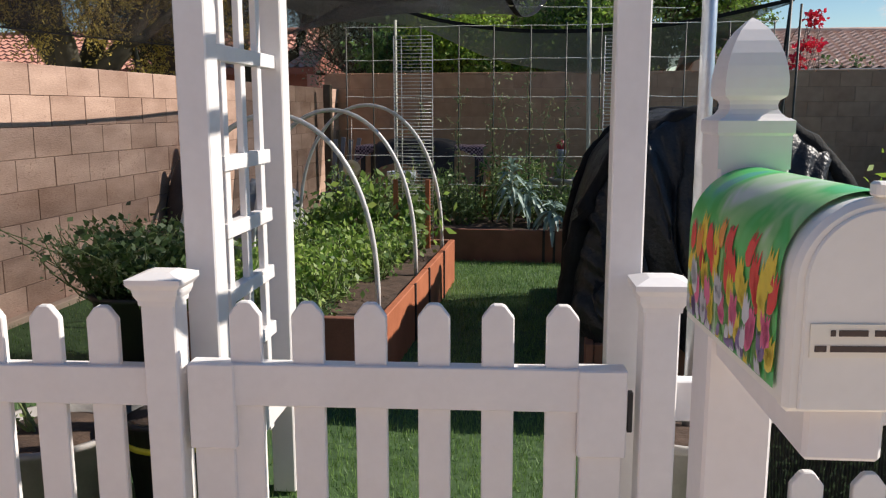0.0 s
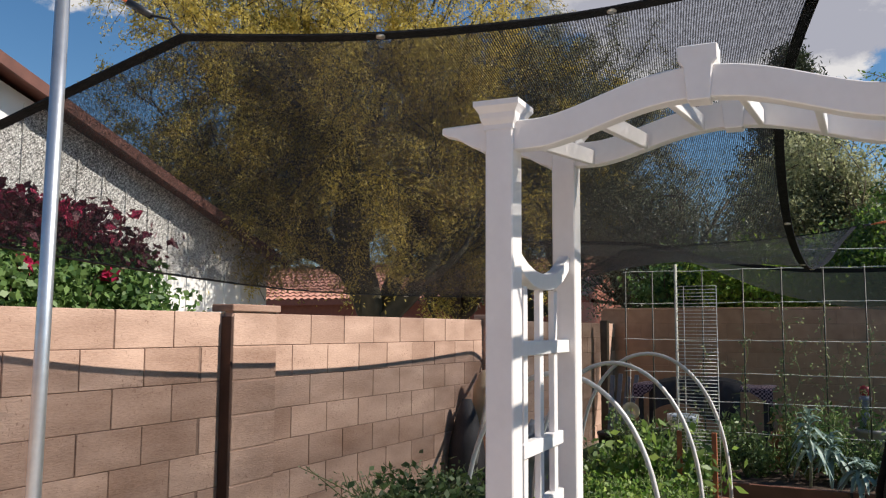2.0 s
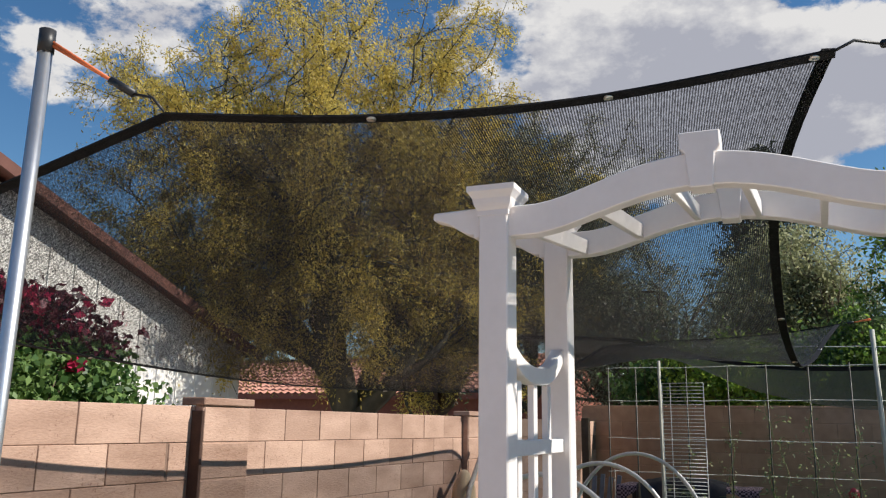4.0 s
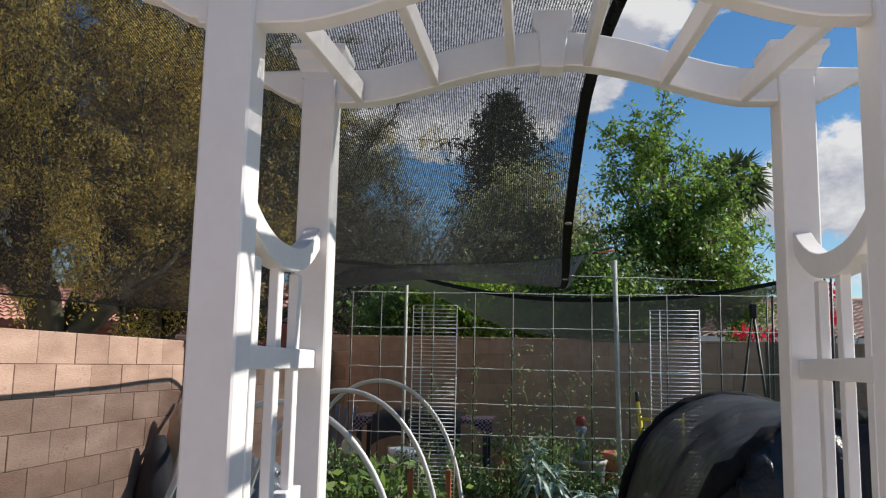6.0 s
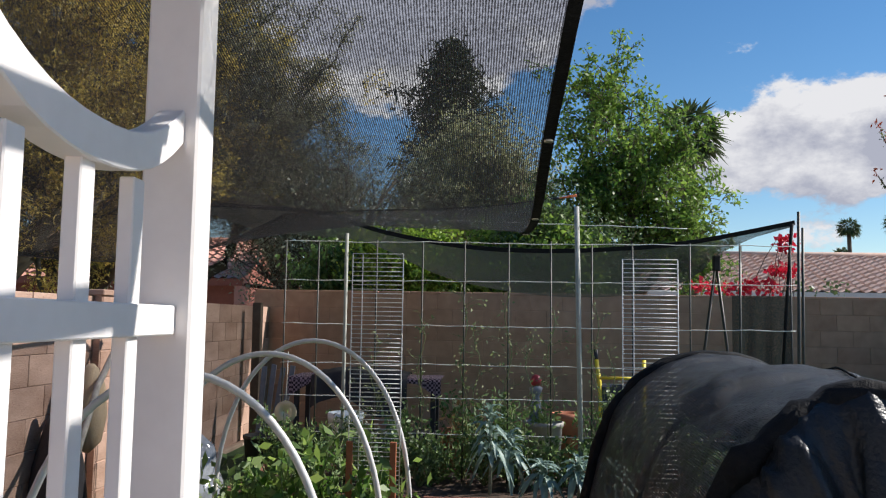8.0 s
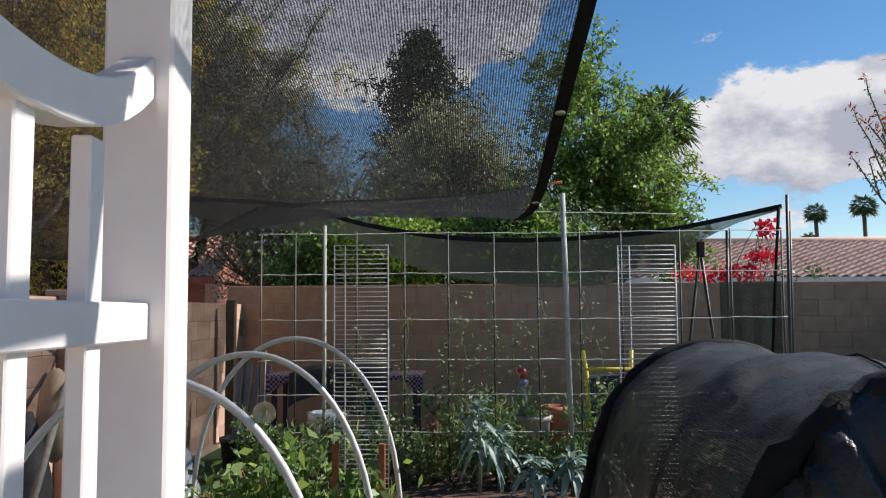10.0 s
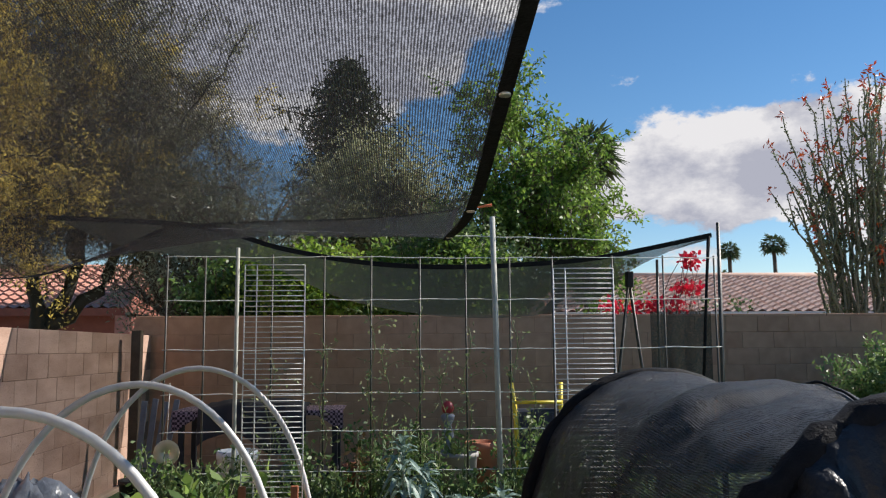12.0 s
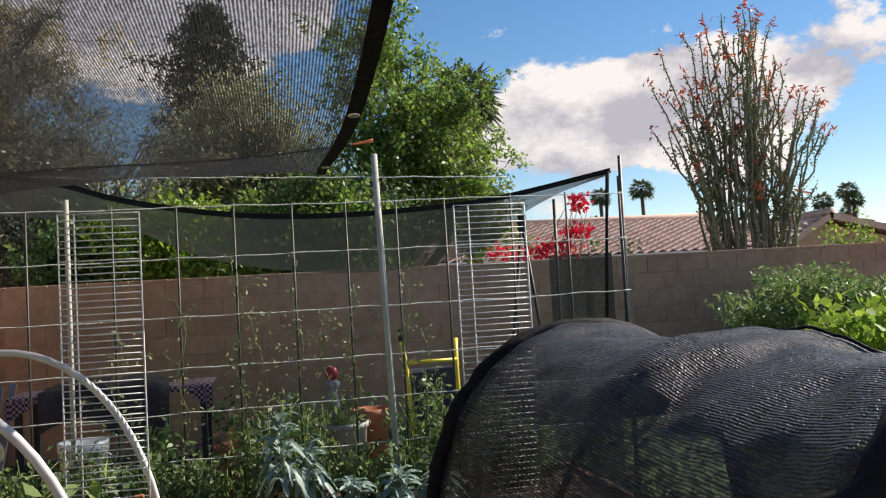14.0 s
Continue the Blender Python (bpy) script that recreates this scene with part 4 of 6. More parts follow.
# ---- mailbox ----
MB_METAL = mat("cream_paint", (0.84, 0.80, 0.72), (0.94, 0.90, 0.82), 7, 0.45, 0.08, 60)
MB_COVER = mat("painted_cover", (0.36, 0.66, 0.34), (0.03, 0.50, 0.09), 11, 0.35, 0.02, 20)
# brushed washes of green, teal and pale grey under the printed tulips
wash = MB_COVER.node_tree.nodes.new("ShaderNodeValToRGB")
wash_noise = MB_COVER.node_tree.nodes.new("ShaderNodeTexNoise")
wash_noise.inputs["Scale"].default_value, wash_noise.inputs["Detail"].default_value, wash_noise.inputs["Distortion"].default_value = 9.0, 2.5, 0.6
MB_COVER.node_tree.links.new(MB_COVER.node_tree.nodes.new("ShaderNodeTexCoord").outputs["Object"], wash_noise.inputs["Vector"])
for at, tint in ((0.30, (0.66, 0.70, 0.62)), (0.40, (0.34, 0.62, 0.26)), (0.50, (0.07, 0.50, 0.10)), (0.60, (0.10, 0.56, 0.18)), (0.68, (0.06, 0.42, 0.36)), (0.78, (0.22, 0.66, 0.24))):
    stop = wash.color_ramp.elements.new(at)
    stop.color = (*tint, 1)
wash.color_ramp.elements.remove(wash.color_ramp.elements[0])
wash.color_ramp.elements.remove(wash.color_ramp.elements[len(wash.color_ramp.elements) - 1])
MB_COVER.node_tree.links.new(wash_noise.outputs["Fac"], wash.inputs[0])
MB_COVER.node_tree.links.new(wash.outputs[0], MB_COVER.node_tree.nodes["Principled BSDF"].inputs["Base Color"])
PLATE = mat("cream_label", (0.88, 0.82, 0.68), (0.94, 0.88, 0.74), 20, 0.5, 0)
INK = mat("dark_ink", (0.06, 0.04, 0.03), (0.12, 0.08, 0.06), 30, 0.6, 0)


def petal(name, c):
    return mat(name, tuple(v * 0.75 for v in c), c, 30, 0.4, 0, 90)


PETALS = [petal("red_print", (0.90, 0.05, 0.05)), petal("yellow_print", (0.96, 0.72, 0.06)), petal("pink_print", (0.92, 0.16, 0.34)), petal("violet_print", (0.26, 0.16, 0.36)), petal("white_print", (0.75, 0.75, 0.78)), petal("orange_print", (0.95, 0.36, 0.06))]
GREENPRINT = petal("stem_print", (0.16, 0.42, 0.08))


def mailbox():
    p = thing("mailbox_post", (0.584, 1.71, 0), 4, "square white vinyl mailbox post with an acorn finial", "post")
    part("shaft", box_me("shaft", (0.105, 0.105, 1.25), VINYL, 0.005, (0, 0, 0.625)), p)
    part("collar", lathe_me("collar", [(0.0535, 1.24), (0.0535, 1.290), (0.0565, 1.294), (0.0565, 1.312), (0.05, 1.316)], VINYL, square=True), p)
    part("finial", lathe_me("finial", [(0.050, 1.314), (0.046, 1.317), (0.040, 1.322), (0.036, 1.329), (0.035, 1.336), (0.037, 1.342), (0.0425, 1.346), (0.0455, 1.349), (0.0465, 1.360), (0.0460, 1.375), (0.0435, 1.393), (0.0385, 1.412), (0.031, 1.430), (0.021, 1.447), (0.009, 1.460), (0.001, 1.466)], VINYL, square=True), p)
    part("arm", box_me("arm", (0.085, 0.40, 0.066), VINYL, 0.005, (0.003, -0.24, 0.978)), p)
    b = thing("mailbox", (0.584, 1.71, 1.0115), 7, "cream metal mailbox with a tulip-painted cover, on its post", "mailbox")
    cx, hw, h = -0.003, 0.087, 0.226
    y0, y1 = -0.444, -0.05

    def arch(w, top, steps=40):
        a = [(cx - w, 0.0)]
        side = top - w
        a += [(cx - w * math.cos(math.pi * k / steps), side + w * math.sin(math.pi * k / steps)) for k in range(steps + 1)]
        return a + [(cx + w, 0.0)]

    shell = prism_me("shell", arch(hw, h), y1 - y0, MB_METAL, 0.0)
    part("shell", shell, b, at=pose(0, (y0 + y1) / 2, 0))
    door = prism_me("door", arch(hw + 0.006, h + 0.006), 0.022, MB_METAL, 0.006)
    d = part("door", door, b, "cream metal door with a worn edge", at=pose(0, y0 - 0.004, -0.003))
    part("door_panel", prism_me("door_panel", arch(hw - 0.008, h - 0.009), 0.006, MB_METAL, 0.002), d, at=pose(0, -0.012, 0.004))
    part("latch", box_me("latch", (0.03, 0.02, 0.016), MB_METAL, 0.003), d, at=pose(cx, -0.006, h + 0.014))
    pl = part("name_plate", box_me("name_plate", (0.15, 0.002, 0.036), PLATE), d, "cream label strip", at=pose(cx + 0.003, -0.0165, 0.082))
    for z, words in ((0.0085, ((-0.052, 0.005), (-0.031, 0.030), (0.016, 0.050))), (-0.0085, ((-0.064, 0.012), (-0.014, 0.080), (0.046, 0.030)))):
        for x, w in words:
            part("lettering", box_me("lettering", (w, 0.001, 0.0065), INK), pl, at=pose(x, -0.0016, z))
    # wrap-round cover
    v, f = [], []
    out = arch(hw + 0.004, h + 0.004, 40)
    ys = [y0 + 0.022 + (y1 - y0 - 0.027) * k / 10 for k in range(11)]
    for y in ys:
        for q in out:
            v.append((q[0], y, max(q[1] + 0.002, 0.012)))
    m = len(out)
    for j in range(10):
        for i in range(m - 1):
            f.append((j * m + i, j * m + i + 1, (j + 1) * m + i + 1, (j + 1) * m + i))
    part("cover", mesh_of("cover", v, f, MB_COVER, True), b, "green cover painted with tulips")
    # printed tulips on the flank of the cover
    r = random.Random(5)
    sets = {k: ([], []) for k in range(7)}

    def on(y, s):
        """A place on the cover, s along its section from the lower edge."""
        st = h + 0.004 - (hw + 0.004)
        w = hw + 0.0056
        if s < st:
            return Vector((cx - w, y, s))
        a = (s - st) / w
        return Vector((cx - w * math.cos(a), y, st + w * math.sin(a)))

    def blot(k, y, s, w, hh, lean):
        vs, fs = sets[k]
        o = len(vs)
        cup = ((0.0, -1.0), (0.7, -0.75), (1.0, -0.2), (0.85, 0.35), (0.62, 1.0), (0.3, 0.45), (0.0, 0.9), (-0.35, 0.4), (-0.75, 0.95), (-0.9, 0.2), (-1.0, -0.3), (-0.65, -0.8))
        for a, c in cup:
            a, c = a + r.uniform(-0.15, 0.15), c + r.uniform(-0.15, 0.15)
            vs.append(on(y + a * w + lean * c * hh, max(s + c * hh, 0.014)))
        fs.append(tuple(range(o, o + len(cup))))

    ya, yb = y0 + 0.035, y1 - 0.015
    for q in range(110):
        blot(6, r.uniform(ya, yb), r.uniform(0.02, 0.125), 0.0028, r.uniform(0.018, 0.04), r.uniform(-0.4, 0.4))
    for q in range(52):
        y, s = r.uniform(ya, yb), r.uniform(0.0, 0.05)
        blot(r.choice((3, 3, 4, 4, 3, 1)), y, s, r.uniform(0.006, 0.011), r.uniform(0.010, 0.018), r.uniform(-0.4, 0.4))
    for q in range(34):
        y, s = ya + (yb - ya) * ((q * 0.381) % 1), 0.045 + 0.065 * ((q * 0.29) % 1)
        blot((1, 2, 1, 0, 2, 4, 1)[q % 7], y, s, r.uniform(0.012, 0.018), r.uniform(0.018, 0.028), r.uniform(-0.3, 0.3))
    for q in range(15):
        y, s = ya + (yb - ya) * ((q * 0.618) % 1), 0.115 + 0.045 * ((q * 0.43) % 1)
        blot((0, 1, 0, 5, 0, 1)[q % 6], y, s, r.uniform(0.012, 0.017), r.uniform(0.022, 0.032), r.uniform(-0.5, 0.3))
    for k, (vs, fs) in sets.items():
        if fs:
            lift = 0.0001 * (1 if k == 6 else 2 + k)
            off = [(p.x - lift, p.y, p.z + lift) for p in vs]
            part("tulip_print", mesh_of("tulip_print", off, fs, (PETALS + [GREENPRINT])[k]), b, kind="stuff")


mailbox()

# black mesh tied behind the fence beside the mailbox
def screen():
    t = thing("mesh_screen", (0, 0, 0), 0, "black mesh cloth hung behind the picket fence", "mesh screen")
    a, b = at_fence(1.35, 0.05).translation, at_fence(3.3, 0.05).translation
    g = [[a.lerp(b, i / 20) + Vector((0, 0.02 * math.sin(i * 1.7 + j), 0.02 + 0.66 * j / 8)) for i in range(21)] for j in range(9)]
    part("cloth", cloth_me("cloth", g, NET_SCREEN), t)


screen()

# ---- pots and shrubs by the fence ----
POT_GREY = mat("grey_pot", (0.30, 0.28, 0.26), (0.48, 0.45, 0.42), 8, 0.7, 0.2)
POT_BLACK = mat("black_pot", (0.012, 0.012, 0.012), (0.035, 0.033, 0.03), 8, 0.5, 0.1)
TAPE = mat("yellow_band", (0.75, 0.62, 0.03), (0.85, 0.75, 0.08), 20, 0.5, 0)
TERRA = mat("terracotta", (0.40, 0.13, 0.07), (0.55, 0.22, 0.12), 10, 0.8, 0.2)


def pot(x, y, r, h, material, label, band_mat=None):
    t = thing("plant_pot", (x, y, 0), 0, label, "pot", "plant pots")
    part("body", lathe_me("body", [(r * 0.76, 0.0), (r * 0.97, h * 0.93), (r * 1.04, h * 0.94), (r * 1.05, h), (r * 0.95, h), (r * 0.94, h * 0.9)], material, 26), t)
    part("soil", lathe_me("soil", [(r * 0.93, h * 0.82), (r * 0.93, h * 0.9), (r * 0.4, h * 0.93), (0.01, h * 0.92)], SOIL, 20), t, "dark potting soil")
    if band_mat:
        part("band", lathe_me("band", [(r * 0.93, h * 0.70), (r * 0.95, h * 0.70), (r * 0.965, h * 0.76), (r * 0.94, h * 0.76)], band_mat, 26), t, "bright yellow band")
    return t


def plant(name, at, height, spread, stems, leaves, size, material, label, aspect=0.5, group="", base=0.0, stem_mat=None, category="plant"):
    t = thing(name, at, 0, label, category, group)
    runs, pts = [], []
    for k in range(stems):
        a = rng.uniform(0, 2 * math.pi)
        q = rng.uniform(0.3, 1.0)
        end = Vector((math.cos(a) * spread * q, math.sin(a) * spread * q, base + height * rng.uniform(0.6, 1.0)))
        run = bent((0, 0, base), end, 0.1, 5)
        runs.append((run, [0.006 * (1 - 0.12 * i) for i in range(6)]))
        for i in range(leaves // stems):
            u = rng.uniform(0.2, 1.03)
            p = run[min(int(u * 5), 4)].lerp(run[min(int(u * 5) + 1, 5)], (u * 5) % 1)
            pts.append(p + Vector(rng.normal(size=3) * (size * 0.8)))
    part("stem", tubes_me("stem", runs, stem_mat or STEM, 5), t, kind="stuff")
    part("foliage", leaves_me("foliage", pts, size, material, aspect), t)
    return t


STEM = mat("green_stem", (0.09, 0.13, 0.04), (0.20, 0.24, 0.09), 20, 0.7, 0.1)
pot(-1.36, 2.72, 0.23, 0.30, POT_GREY, "wide grey pot with soil behind the fence")
pot(-0.98, 2.86, 0.19, 0.34, POT_BLACK, "black nursery pot with a yellow band", TAPE)
plant("seedling", (-1.42, 2.74, 0.24), 0.30, 0.16, 7, 90, 0.022, L_VINE, "thin wispy seedling in a grey pot")
pot(0.66, 2.72, 0.16, 0.42, POT_GREY, "grey pot behind the gate post")
pot(-1.90, 4.30, 0.24, 0.40, POT_BLACK, "large black pot holding a dense shrub")
plant("potted_shrub", (-1.82, 4.28, 0.36), 0.40, 0.46, 64, 2800, 0.046, L_SHRUB, "dense dark green shrub in a black pot", 0.6, category="shrub")
plant("potted_shrub", (-2.06, 4.24, 0.34), 0.44, 0.58, 34, 1200, 0.026, L_PALE, "pale flowering sprigs beside the dark shrub", 0.5, category="shrub")

# ---- crops ----
for k in range(44):
    i, j = k % 4, k // 4
    x, y = -1.58 + 0.235 * i + rng.uniform(-0.07, 0.07), 4.36 + 0.188 * j + rng.uniform(-0.06, 0.06)
    if x > -0.93 and y < 4.9:
        x -= 0.15
    plant("leafy_crop", (x, y, 0.28), rng.uniform(0.16, 0.32), 0.15, 14, 240, 0.043, (L_BED, L_BED, L_VINE)[k % 3], "low bright green leafy crop in the bed", 0.55, "crops in the bed")


for k in range(14):
    x, y = -1.62 + 0.055 * k + rng.uniform(-0.04, 0.04), 4.24 + 0.05 * (k % 3) + rng.uniform(-0.03, 0.03)
    plant("sprawling_crop", (x, y, 0.27), rng.uniform(0.10, 0.22), 0.16, 12, 150, 0.034, (L_SHRUB, L_VINE, L_BED)[k % 3], "small-leaved sprawling crop at the bed's front edge", 0.5, "crops at the bed front")
clods = thing("soil_clods", (0, 0, 0.27), 0, "dark crumbs of soil and bark on the bed", "soil", kind="stuff")
v, f = [], []
for k in range(2600):
    c = Vector((rng.uniform(-1.7, -0.62), rng.uniform(4.18, 6.55), 0.005))
    r = rng.uniform(0.006, 0.02)
    o = len(v)
    v += [c + Vector(q) * r * rng.uniform(0.6, 1.3) for q in ((1, 0, 0), (0, 1, 0), (-1, 0, 0), (0, -1, 0), (0, 0, 0.9))]
    f += [(o, o + 1, o + 4), (o + 1, o + 2, o + 4), (o + 2, o + 3, o + 4), (o + 3, o, o + 4)]
part("crumbs", mesh_of("crumbs", v, f, SOIL), clods, kind="stuff")


def strap_leaf(n, length, width, droop, wave):
    """One long crinkled leaf along +x: a bare stalk, a pale midrib, a blade that arches over."""
    v, f = [], []
    for k in range(n + 1):
        u = k / n
        w = width * (0.10 if u < 0.18 else 0.12 + 0.88 * math.sin(math.pi * min((u - 0.18) / 0.82 * 0.9 + 0.08, 1)) ** 0.7)
        a = 1.15 - droop * u
        x, z = length * (0.45 * u + 0.30 * u * u), length * (math.sin(a) * u - 0.30 * droop * u * u * u)
        r = wave * math.sin(u * 23 + length * 90) * min(u * 3, 1)
        v += [(x, -w, z + r + 0.25 * w), (x, -0.5 * w, z - r * 0.6), (x, 0, z - 0.006), (x, 0.5 * w, z + r * 0.6), (x, w, z - r + 0.25 * w)]
    for k in range(n):
        for q in range(4):
            a = 5 * k + q
            f.append((a, a + 1, a + 6, a + 5))
    return v, f


def kale(at, h, size, label):
    t = thing("kale", at, 0, label, "plant", "kale plants")
    part("stalk", tubes_me("stalk", [([(0, 0, 0), (0.01, 0.005, h * 0.5), (0, 0, h)], [0.013, 0.011, 0.008])], L_STALK, 7), t)
    for k in range(30):
        u = 0.45 + 0.55 * k / 29
        L = size * (1.2 - 0.5 * u) * rng.uniform(0.85, 1.15)
        v, f = strap_leaf(10, L, L * 0.105, rng.uniform(0.9, 1.5) * (1.5 - 0.9 * u), 0.007)
        me = mesh_of("leaf", v, f, L_KALE, True)
        part("leaf", me, t, at=pose(0, 0, h * u, rng.uniform(-10, 10), -32 * max(0.0, u - 0.6) / 0.4, 137.5 * k))
    return t


kale((-0.19, 7.72, 0.25), 0.56, 0.22, "tall blue-green kale on a bare stalk")
kale((0.17, 7.62, 0.25), 0.20, 0.24, "low blue-green kale with ruffled leaves")
kale((0.42, 7.64, 0.25), 0.22, 0.25, "low blue-green kale with ruffled leaves")
kale((0.66, 7.68, 0.25), 0.20, 0.24, "low blue-green kale beside the path")
plant("dry_plant", (-0.44, 8.95, 0), 0.78, 0.26, 16, 420, 0.07, L_DRY, "dried yellow-brown plant behind the trellis", 0.3)
kale((-0.05, 7.95, 0.25), 0.34, 0.25, "blue-green kale behind the tall one")
for k in range(22):
    x = -1.85 + 0.158 * k + rng.uniform(-0.06, 0.06)
    plant("bed_plant", (x, rng.uniform(7.98, 8.42), 0.25), rng.uniform(0.35, 0.70), 0.19, 12, 300, 0.05, (L_IVY, L_SHRUB, L_VINE)[k % 3], "upright leafy vegetable plant in the far bed", 0.42, "plants in the far bed")
for k, (x, h) in enumerate(((-1.09, 1.1), (-0.73, 1.25), (-0.403, 1.5), (-0.30, 1.2), (-0.061, 1.45), (0.10, 1.1), (0.269, 1.3), (0.60, 1.35), (0.72, 1.0))):
    t = thing("climbing_vine", (x, 8.18, 0.28), 0, "thin pea vine climbing the strings", "vine", "climbing vines")
    run = [Vector((0.03 * math.sin(q * 1.1 + k), 0.01 * math.cos(q), h * q / 14)) for q in range(15)]
    side = [bent(run[int(q)], run[int(q)] + Vector((rng.uniform(-0.2, 0.2), 0, rng.uniform(0.02, 0.12))), 0.15, 3) for q in rng.integers(6, 14, 7)]
    part("stem", tubes_me("stem", [(run, 0.003)] + [(q, 0.0016) for q in side], STEM, 5), t, kind="stuff")
    pts = [run[int(q)] + Vector(rng.normal(size=3) * 0.035) for q in rng.integers(1, 15, 80)] + [q[int(i)] + Vector(rng.normal(size=3) * 0.012) for q in side for i in rng.integers(1, 4, 5)]
    part("foliage", leaves_me("foliage", pts, 0.03, L_PEA, 0.45), t)
for k in range(9):
    plant("tunnel_plant", (0.62 + 0.085 * k, 4.4 + 0.22 * ((k * 5) % 9), 0.26), rng.uniform(0.45, 0.8), 0.2, 10, 240, 0.06, (L_BED, L_VINE)[k % 2], "leafy plant growing inside the shade tunnel", 0.5, "plants in the tunnel")
for k in range(8):
    plant("hoop_plant", (-1.55 + 0.11 * k, 6.35 + 0.05 * (k % 3), 0.28), rng.uniform(0.3, 0.6), 0.16, 9, 120, 0.085, (L_VINE, L_BED)[k % 2], "leafy plant at the far end of the bed", 0.45, "plants in the bed end")

# ---- clutter at the back of the yard ----
CLOTH_DARK = mat("dark_tarp", (0.015, 0.014, 0.016), (0.05, 0.045, 0.05), 6, 0.7, 0.3)
YELLOW = mat("yellow_paint", (0.70, 0.52, 0.02), (0.82, 0.66, 0.06), 12, 0.45, 0.05)
BLUEBLACK = mat("dark_blue_plastic", (0.02, 0.025, 0.04), (0.06, 0.07, 0.10), 10, 0.4, 0.1)
BUCKETW = mat("white_bucket", (0.70, 0.73, 0.73), (0.84, 0.86, 0.86), 8, 0.4, 0.05)
REDPL = mat("red_plastic", (0.30, 0.02, 0.03), (0.45, 0.05, 0.06), 12, 0.4, 0.05)
GREYBLUE = mat("grey_blue_board", (0.16, 0.17, 0.20), (0.34, 0.36, 0.40), 8, 0.7, 0.1)
TANCLOTH = mat("tan_canvas", (0.42, 0.30, 0.18), (0.58, 0.44, 0.29), 7, 0.85, 0.4)
GREYWOOD = mat("grey_stick", (0.28, 0.25, 0.21), (0.44, 0.40, 0.35), 20, 0.85, 0.4)
FOIL = mat("dark_film", (0.14, 0.15, 0.17), (0.34, 0.36, 0.39), 12, 0.16, 1.0, 26)


def check_mat():
    m = mat("checked_cloth", (0.06, 0.02, 0.05), (0.10, 0.04, 0.08), 10, 0.8, 0.1)
    n, l = m.node_tree.nodes, m.node_tree.links
    ch = n.new("ShaderNodeTexChecker")
    ch.inputs["Scale"].default_value = 44.0
    ch.inputs["Color1"].default_value, ch.inputs["Color2"].default_value = (0.03, 0.014, 0.024, 1), (0.34, 0.24, 0.28, 1)
    co = n.new("ShaderNodeTexCoord")
    l.new(co.outputs["Object"], ch.inputs["Vector"])
    l.new(ch.outputs["Color"], n["Principled BSDF"].inputs["Base Color"])
    return m


CHECK = check_mat()


def potting_table():
    t = thing("potting_table", (-1.48, 10.5, 0), 0, "dark table with shelves under a checked cloth", "table")
    part("tabletop", box_me("tabletop", (1.5, 0.6, 0.04), CLOTH_DARK, 0.005, (0, 0, 0.86)), t)
    for x in (-0.7, 0.7):
        for y in (-0.26, 0.26):
            part("leg", box_me("leg", (0.05, 0.05, 0.84), CLOTH_DARK, 0.004, (x, y, 0.42)), t)
    part("shelf", box_me("shelf", (1.42, 0.5, 0.03), CLOTH_DARK, 0.003, (0, 0, 0.30)), t)
    c = thing("table_cloth", (-1.48, 10.5, 0.884), 0, "dark and pale checked cloth over the table edge", "cloth")
    g = []
    for j in range(13):
        r = []
        for i in range(33):
            x = -0.78 + 1.56 * i / 32
            y = 0.31 - 0.62 * min(j, 8) / 8
            z = 0.006
            if j > 8:
                drop = 0.012 + 0.04 * max(0.0, 1 - (0.78 - abs(x)) / 0.24)
                z = -drop * (j - 8) + 0.006
                y = -0.312 - 0.012 * abs(math.sin(i * 0.9))
            r.append((x, y, z + 0.003 * math.sin(i * 1.1)))
        g.append(r)
    part("cloth", cloth_me("cloth", g, CHECK), c)
    k = thing("tarp", (-1.52, 10.5, 0.90), 0, "black tarp bunched over the middle of the table", "tarp")
    g = []
    for j in range(15):
        r = []
        for i in range(37):
            x = -0.50 + 0.98 * i / 36
            q = min(j, 9) / 9
            y = 0.30 - 0.63 * q
            z = 0.03 + 0.05 * math.sin(math.pi * i / 36) + 0.035 * noise.noise((x * 5, q * 4, 1)) - 0.02 * abs(2 * q - 1)
            if j > 9:
                z = z - (0.07 + 0.02 * math.sin(x * 6)) * (j - 9)
                y = -0.335 - 0.02 * abs(math.sin(i * 0.7)) - 0.006 * (j - 9)
            r.append((x, y, z))
        g.append(r)
    part("sheet", cloth_me("sheet", g, CLOTH_DARK), k)


potting_table()


def bucket(x, y, z, r, h, material, label):
    t = thing("bucket", (x, y, z), 0, label, "bucket", "buckets")
    part("body", lathe_me("body", [(r * 0.82, 0.0), (r * 0.97, h * 0.9), (r * 1.04, h * 0.91), (r * 1.04, h), (r * 0.95, h), (r * 0.8, h * 0.1)], material, 22), t)
    part("handle", tubes_me("handle", [([(r * math.cos(math.pi * k / 12), -r * 0.5 * math.sin(math.pi * k / 12), h * 0.9 - r * 0.8 * math.sin(math.pi * k / 12)) for k in range(13)], 0.003)], GALV, 5), t)
    return t


